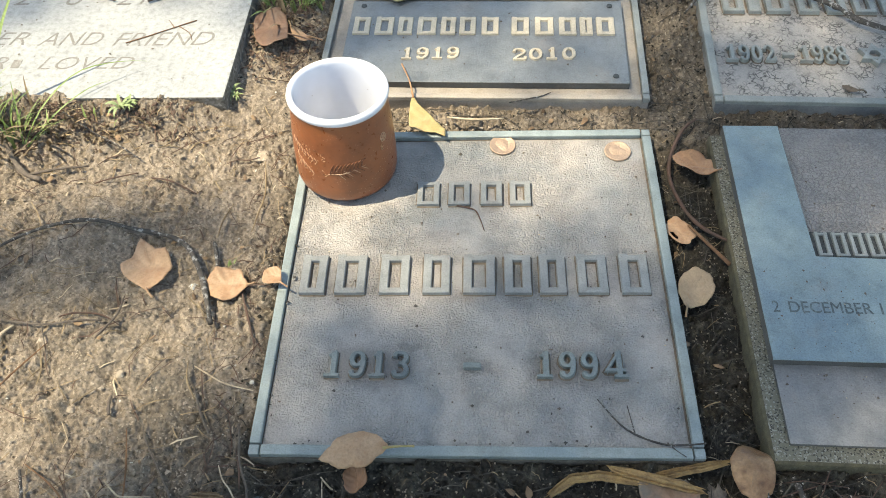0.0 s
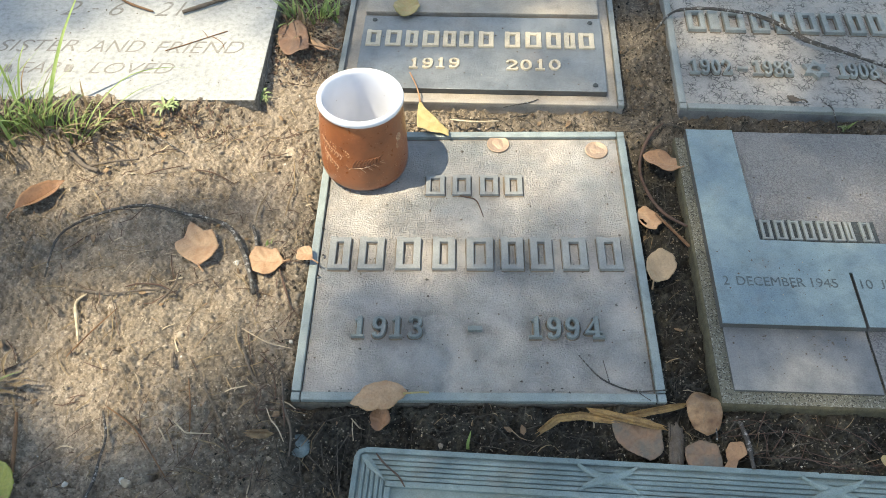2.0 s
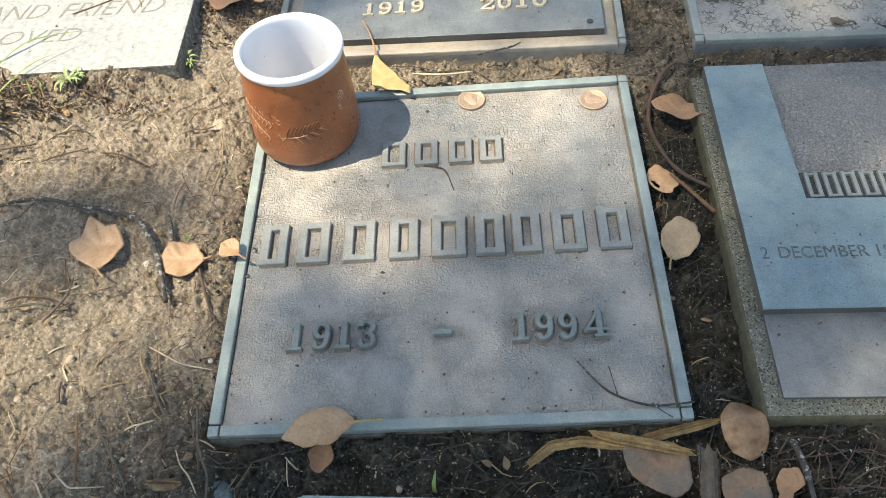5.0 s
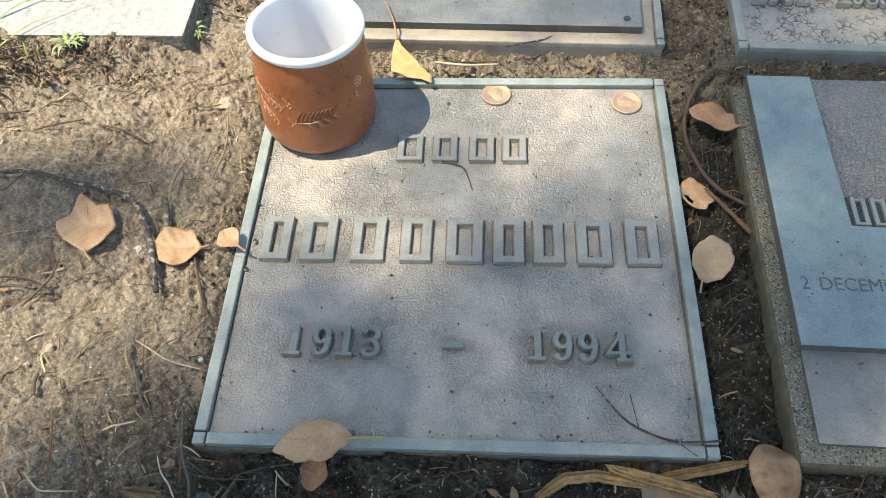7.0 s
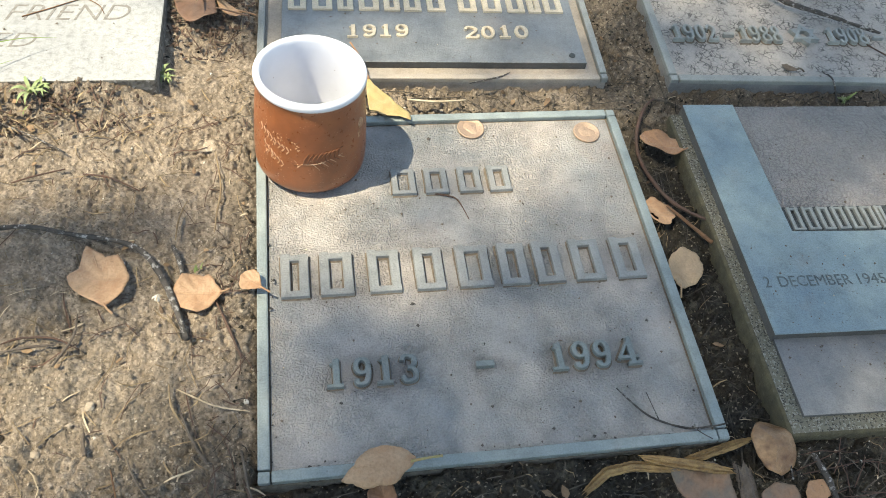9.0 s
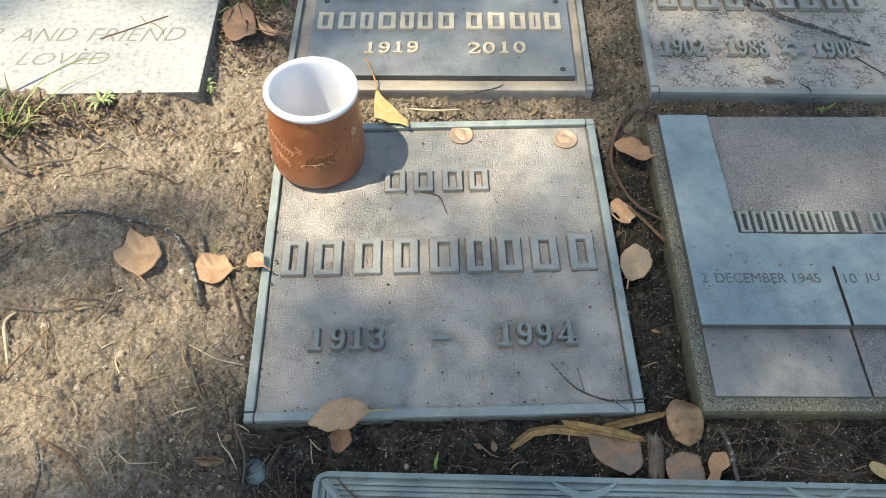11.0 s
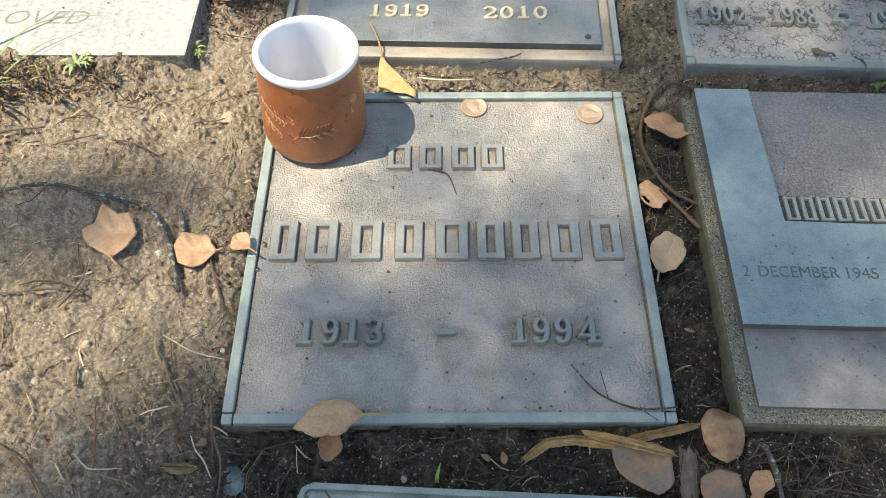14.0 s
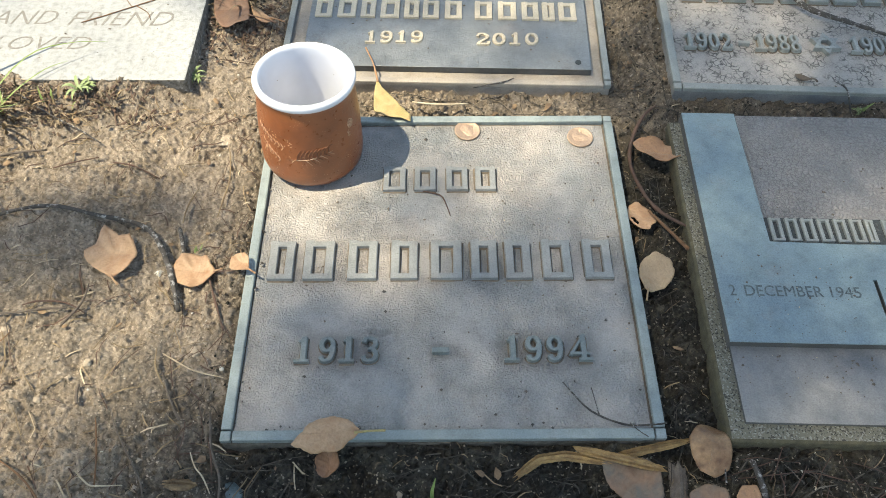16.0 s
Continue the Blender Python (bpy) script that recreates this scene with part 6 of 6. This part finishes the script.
def needles(name, count, box, length, radius, material, label, seed, weight=None, over=0.0015, category="litter"):
    """Fine dry needles, rootlets and stalks, slightly bent, lying about."""
    rng = np.random.RandomState(seed)
    x, y = rng.uniform(box[0], box[1], count), rng.uniform(box[2], box[3], count)
    ok = np.ones(count, bool)
    if weight is not None:
        ok &= rng.uniform(0, 1, count) < weight(x, y)
    x, y = x[ok], y[ok]
    n = len(x)
    a = rng.uniform(0, 6.283, n)
    ln = length[0] + (length[1] - length[0]) * rng.uniform(0, 1, n) ** 2
    bend = rng.normal(0, 0.25, n)
    keep = np.ones(n, bool)
    rows = []
    for t in (-0.5, -0.17, 0.17, 0.5):
        off = bend * ln * (t * t - 0.1)
        px, py = x + ln * t * np.cos(a) - off * np.sin(a), y + ln * t * np.sin(a) + off * np.cos(a)
        keep &= free(px, py, 0.0008)
        rows.append((px, py))
    w = rng.uniform(radius[0], radius[1], n)
    lift = rng.uniform(0, over, n)
    V = []
    for i, (px, py) in enumerate(rows):
        z = ground_z(px, py) + 0.0003 + lift + 0.0006 * (i in (1, 2))
        taper = w * (0.7 if i in (0, 3) else 1.0)
        for k in range(3):
            b = 2.094 * k + 0.5
            V.append(np.stack((px - np.sin(a) * taper * np.cos(b), py + np.cos(a) * taper * np.cos(b), z + taper * np.sin(b)), -1))
    V = np.stack(V, 1)[keep]
    n = len(V)
    quad = np.array([(i * 3 + k, i * 3 + (k + 1) % 3, i * 3 + 3 + (k + 1) % 3, i * 3 + 3 + k) for i in range(3) for k in range(3)])
    faces = (quad[None] + 12 * np.arange(n)[:, None, None]).reshape(-1, 4)
    ob = raw(name, V.reshape(-1, 3).tolist(), faces.tolist(), material, None, label)
    tagged(ob, label, category, kind="stuff")


def dark_side(x, y):
    edge = 0.4 * step(x, -0.03, -0.006) * step(-y, -0.12, -0.05)
    return np.maximum(np.maximum(edge, step(x, -0.03, 0.03)), 0.45 * step(x, -0.06, -0.01) * step(-y, -0.005, 0.02)) * (1 - 0.6 * step(y, 0.24, 0.28) * step(-x, -0.27, -0.22))


def mulched(x, y):
    beside = step(x, -0.075, -0.06) * step(-x, 0.0, 0.02) * step(y, 0.31, 0.34)
    return np.maximum(beside, step(y, 0.225, 0.26) * step(-x, 0.06, 0.09) * (0.35 + 0.65 * step(vnoise(x, y, 0.03, 33), -0.3, 0.4)))


AREA = (-0.42, 0.56, -0.12, 0.5)
crumbs("soil_crumbs", 120000, AREA, (0.0003, 0.0011), CRUMB, "loose sandy soil crumbs and clods", 71, lambda x, y: (1 - 0.95 * dark_side(x, y)) * crumbly(x, y) * (1 - 0.6 * mulched(x, y)))
crumbs("dark_crumbs", 46000, AREA, (0.0003, 0.0018), DARKCRUMB, "dark humus crumbs between the markers", 72, lambda x, y: np.maximum(0.003 + 0.92 * dark_side(x, y), 0.4 * mulched(x, y)))
crumbs("soil_clods", 10500, AREA, (0.0006, 0.0023), CRUMB, "larger dry clods on the soil", 88, lambda x, y: 0.7 * (1 - 0.95 * dark_side(x, y)) * crumbly(x, y) ** 2)
crumbs("grit", 800, AREA, (0.0003, 0.0013), STONE, "scattered pale grit on the soil", 73, None, "grit")
needles("dry_needles", 4200, (-0.02, 0.56, -0.12, 0.5), (0.006, 0.04), (0.00014, 0.00042), LITTER, "dry brown needles and stalks between markers", 74, dark_side, 0.003)
needles("pale_stalks", 260, (-0.42, 0.56, -0.12, 0.5), (0.003, 0.016), (0.00025, 0.0006), BONE, "short bleached stalk bits in the soil", 78, None, 0.002)
needles("rootlets", 900, (-0.42, 0.02, -0.12, 0.42), (0.005, 0.03), (0.00018, 0.0005), DRYGRASS, "fine dry rootlets and stalks on soil", 75)
needles("dark_rootlets", 520, (-0.2, -0.004, -0.08, 0.26), (0.006, 0.032), (0.0002, 0.0005), REDBARK, "dark rootlets lying on sandy soil", 89, lambda x, y: 0.25 + 0.75 * step(x, -0.06, -0.02), 0.002)
needles("dark_needles", 2400, (-0.01, 0.56, -0.12, 0.3), (0.008, 0.05), (0.00016, 0.0005), LITTER, "dark rotting needles in front of markers", 76, dark_side, 0.002)

needles("mulch_stalks", 2600, (-0.42, 0.02, 0.2, 0.46), (0.005, 0.035), (0.00025, 0.0007), MULCH, "reddish brown dead stalks near marble", 84, mulched, 0.002)
needles("straw_stalks", 700, (-0.42, -0.05, 0.2, 0.3), (0.005, 0.03), (0.0002, 0.0006), DRYGRASS, "bleached dead grass stalks near marble", 85, mulched, 0.003)
needles("pine_needles", 110, (0.29, 0.46, -0.06, 0.0), (0.02, 0.06), (0.00025, 0.00045), REDBARK, "long reddish brown needles on dark litter", 86, None, 0.004)
needles("pale_fibres", 550, (-0.02, 0.5, -0.09, 0.25), (0.003, 0.014), (0.0002, 0.00045), DRYGRASS, "short pale fibres on dark litter", 87, dark_side, 0.004)


def flakes(name, count, box, sizes, material, label, seed, weight):
    rng = np.random.RandomState(seed)
    x, y = rng.uniform(box[0], box[1], count), rng.uniform(box[2], box[3], count)
    ok = free(x, y, 0.003) & (rng.uniform(0, 1, count) < weight(x, y))
    x, y = x[ok], y[ok]
    verts, faces = [], []
    for px, py in zip(x, y):
        s = rng.uniform(*sizes)
        m = Matrix.Translation((px, py, float(ground_z(px, py, True)) + 0.001)) @ Euler((rng.normal(0, 0.35), rng.normal(0, 0.35), rng.uniform(0, 6.28))).to_matrix().to_4x4()
        b, k = len(verts), 6
        ring = [(s * rng.uniform(0.5, 1) * math.cos(6.283 * i / k), 0.6 * s * rng.uniform(0.5, 1) * math.sin(6.283 * i / k)) for i in range(k)]
        verts += [m @ Vector((u, v, 0.0003)) for u, v in ring] + [m @ Vector((u, v, -0.0002)) for u, v in ring] + [m @ Vector((0, 0, 0.0003 + 0.25 * s * rng.uniform(-0.3, 1)))]
        faces += [(b + i, b + (i + 1) % k, b + 2 * k) for i in range(k)] + [(b + k + i, b + k + (i + 1) % k, b + (i + 1) % k, b + i) for i in range(k)]
        faces.append(tuple(b + 2 * k - 1 - i for i in range(k)))
    ob = raw(name, verts, faces, material, None, label)
    tagged(ob, label, "litter", kind="stuff")


flakes("leaf_flakes", 900, AREA, (0.001, 0.005), FLAKE, "crumbled brown leaf flakes on soil", 77, lambda x, y: 0.3 + 0.25 * dark_side(x, y))
flakes("bark_mulch", 9000, (-0.42, 0.02, 0.2, 0.5), (0.0007, 0.003), MULCH, "crumbled reddish bark bits near marble", 79, mulched)


# grit and dirt specks on the bronze faces
def specks(name, rects, count, sizes, material, label, seed):
    rng = np.random.RandomState(seed)
    verts, faces = [], []
    tri = [(0, 2, 4), (2, 1, 4), (1, 3, 4), (3, 0, 4), (2, 0, 5), (1, 2, 5), (3, 1, 5), (0, 3, 5)]
    for _ in range(count):
        x0, x1, y0, y1, z = rects[rng.randint(len(rects))]
        s = sizes[0] + (sizes[1] - sizes[0]) * rng.uniform() ** 3
        p = (rng.uniform(x0, x1), rng.uniform(y0, y1), z + 0.3 * s)
        b = len(verts)
        for d in ((1, 0, 0), (-1, 0, 0), (0, 1, 0), (0, -1, 0), (0, 0, 1), (0, 0, -1)):
            k = s * rng.uniform(0.5, 1.4)
            verts.append(tuple(p[i] + d[i] * k * (0.6 if i == 2 else 1) + rng.uniform(-0.2, 0.2) * s for i in range(3)))
        faces += [tuple(b + i for i in f) for f in tri]
    ob = raw(name, verts, faces, material, None, label)
    tagged(ob, label, "dirt", kind="stuff")


FACES = [(0.01, 0.244, 0.01, 0.244, -0.003)] * 3 + [(0.02, 0.24, 0.307, 0.39, 0.0035), (0.315, 0.5, 0.27, 0.4, 0.0028), (0.34, 0.5, 0.13, 0.235, 0.0088), (0.305, 0.385, 0.06, 0.12, 0.0112), (0.302, 0.385, 0.012, 0.05, 0.0036), (-0.3, -0.08, 0.29, 0.42, 0.0146)]
specks("dirt_specks", FACES, 850, (0.00025, 0.0011), GREYBARK, "dark dirt specks on the marker faces", 81)
specks("dirt_clumps", FACES[:3] + [(0.01, 0.245, 0.006, 0.01, -0.001), (0.006, 0.01, 0.01, 0.24, -0.002)], 90, (0.0005, 0.0019), BARK, "black dirt clumps on the central marker", 83)
specks("pale_specks", FACES, 130, (0.0002, 0.0008), BONE, "pale seed scraps on the marker faces", 82)


# ---- overhead tree ----
def shade(x, y):
    """How densely the crown covers the sun over the ground at x, y."""
    lit = np.zeros_like(x)
    for cx, cy, rx, ry, w in LIT:
        d = ((x - cx) / rx) ** 2 + ((y - cy) / ry) ** 2
        lit = np.maximum(lit, w * np.exp(-d ** 2))
    return np.clip(0.97 - lit, 0, 1)


LIT = [(-0.14, 0.275, 0.19, 0.075, 1.0), (-0.15, 0.345, 0.15, 0.085, 1.0), (-0.06, 0.228, 0.1, 0.062, 1.0), (0.04, 0.2, 0.08, 0.085, 0.95), (0.2, 0.24, 0.065, 0.055, 1.0), (0.1, 0.28, 0.155, 0.045, 0.97),
       (0.18, 0.355, 0.12, 0.06, 0.5), (-0.105, 0.038, 0.098, 0.06, 1.0), (-0.08, 0.128, 0.05, 0.045, 0.36), (-0.165, 0.095, 0.08, 0.042, 0.32), (-0.2, 0.218, 0.11, 0.06, 1.0), (-0.065, -0.022, 0.04, 0.03, 0.5), (-0.025, 0.1, 0.04, 0.045, 0.7), (0.045, 0.14, 0.07, 0.045, 0.82), (0.13, 0.236, 0.05, 0.03, 0.9), (-0.03, 0.285, 0.05, 0.045, 1.0), (-0.02, 0.07, 0.035, 0.04, 0.7), (0.18, 0.125, 0.07, 0.035, 0.2), (0.19, 0.19, 0.07, 0.045, 0.45),
       (0.40, 0.36, 0.09, 0.05, 0.35), (0.45, 0.17, 0.05, 0.05, 0.2)]


def tree():
    rng = np.random.RandomState(91)
    t = empty("tree", pose(-3.9, -0.9, -0.02), "tall broadleaf tree casting dappled shade over the graves", "tree")
    inv = t.matrix_world.inverted()
    v, f = tube([(0, 0, -0.1), (0.05, 0.02, 1.5), (0.0, 0.05, 3.2), (0.25, 0.1, 4.6), (0.3, 0.1, 6.5)], [0.28, 0.2, 0.17, 0.13, 0.05], 14, 0.06, 3)
    raw("trunk", v, f, TRUNK, t, smooth=True)
    for k, (x, y, z) in enumerate(((1.6, 0.6, 5.35), (1.3, -0.2, 5.5), (1.5, 1.6, 5.6), (0.4, -1.7, 5.9), (-1.6, 0.4, 5.6))):
        v, f = tube([(0.1, 0.05, 3.6 + 0.15 * k), (0.45 * x, 0.4 * y, 4.6 + 0.1 * k), (x, y, z)], [0.1, 0.06, 0.02], 10, 0.08, 5 + k)
        raw("limb", v, f, TRUNK, t, smooth=True)
    pitch = 0.02
    gx, gy = np.meshgrid(np.arange(-1.1, 1.5, pitch), np.arange(-0.9, 1.3, pitch))
    gx, gy = gx.ravel() + rng.uniform(-0.3, 0.3, gx.size) * pitch, gy.ravel() + rng.uniform(-0.3, 0.3, gy.size) * pitch
    rim = ((gx - 0.2) / 1.15) ** 2 + ((gy - 0.2) / 0.95) ** 2 + 0.25 * vnoise(gx, gy, 0.22, 44)
    on = rng.uniform(0, 1, gx.size) < shade(gx, gy) * step(-rim, -1.0, -0.55)
    gx, gy = gx[on], gy[on]
    ox, oy = rng.uniform(-3.5, 4.5, 30000), rng.uniform(-3.5, 4.0, 30000)
    near = ((ox - 0.2) / 1.0) ** 2 + ((oy - 0.2) / 0.85) ** 2
    away = ((ox - 0.5) / 4.0) ** 2 + ((oy - 0.2) / 3.7) ** 2 + 0.2 * vnoise(ox, oy, 0.7, 45)
    out = (near > 0.75) & (rng.uniform(0, 1, 30000) < step(-away, -1.0, -0.5)) & (vnoise(ox, oy, 0.3, 46) > -0.45)
    gx, gy = np.concatenate((gx, ox[out])), np.concatenate((gy, oy[out]))
    size = np.where(np.arange(len(gx)) < on.sum(), 0.0145, 0.035)
    d = rng.uniform(5.2, 5.9, len(gx))
    ctr = np.stack((gx + SUN.x * d, gy + SUN.y * d, SUN.z * d), -1)
    a = rng.uniform(0, 6.283, len(gx))
    tilt = rng.normal(0, 0.3, (len(gx), 2))
    shape = np.array([(1.25, 0), (0.5, 0.75), (-0.6, 0.8), (-1.15, 0), (-0.6, -0.8), (0.5, -0.75)])
    u = shape[None, :, 0] * np.cos(a)[:, None] - shape[None, :, 1] * np.sin(a)[:, None]
    w = shape[None, :, 0] * np.sin(a)[:, None] + shape[None, :, 1] * np.cos(a)[:, None]
    V = np.stack((u, w, u * tilt[:, :1] + w * tilt[:, 1:]), -1) * size[:, None, None] + ctr[:, None]
    V = V.reshape(-1, 3) - np.array(t.matrix_world.translation)
    F = np.arange(len(gx) * 6).reshape(-1, 6)
    crown = raw("crown", V.tolist(), F.tolist(), LEAFCROWN, t, "small green leaves with gaps")
    tagged(crown, kind="stuff")


tree()
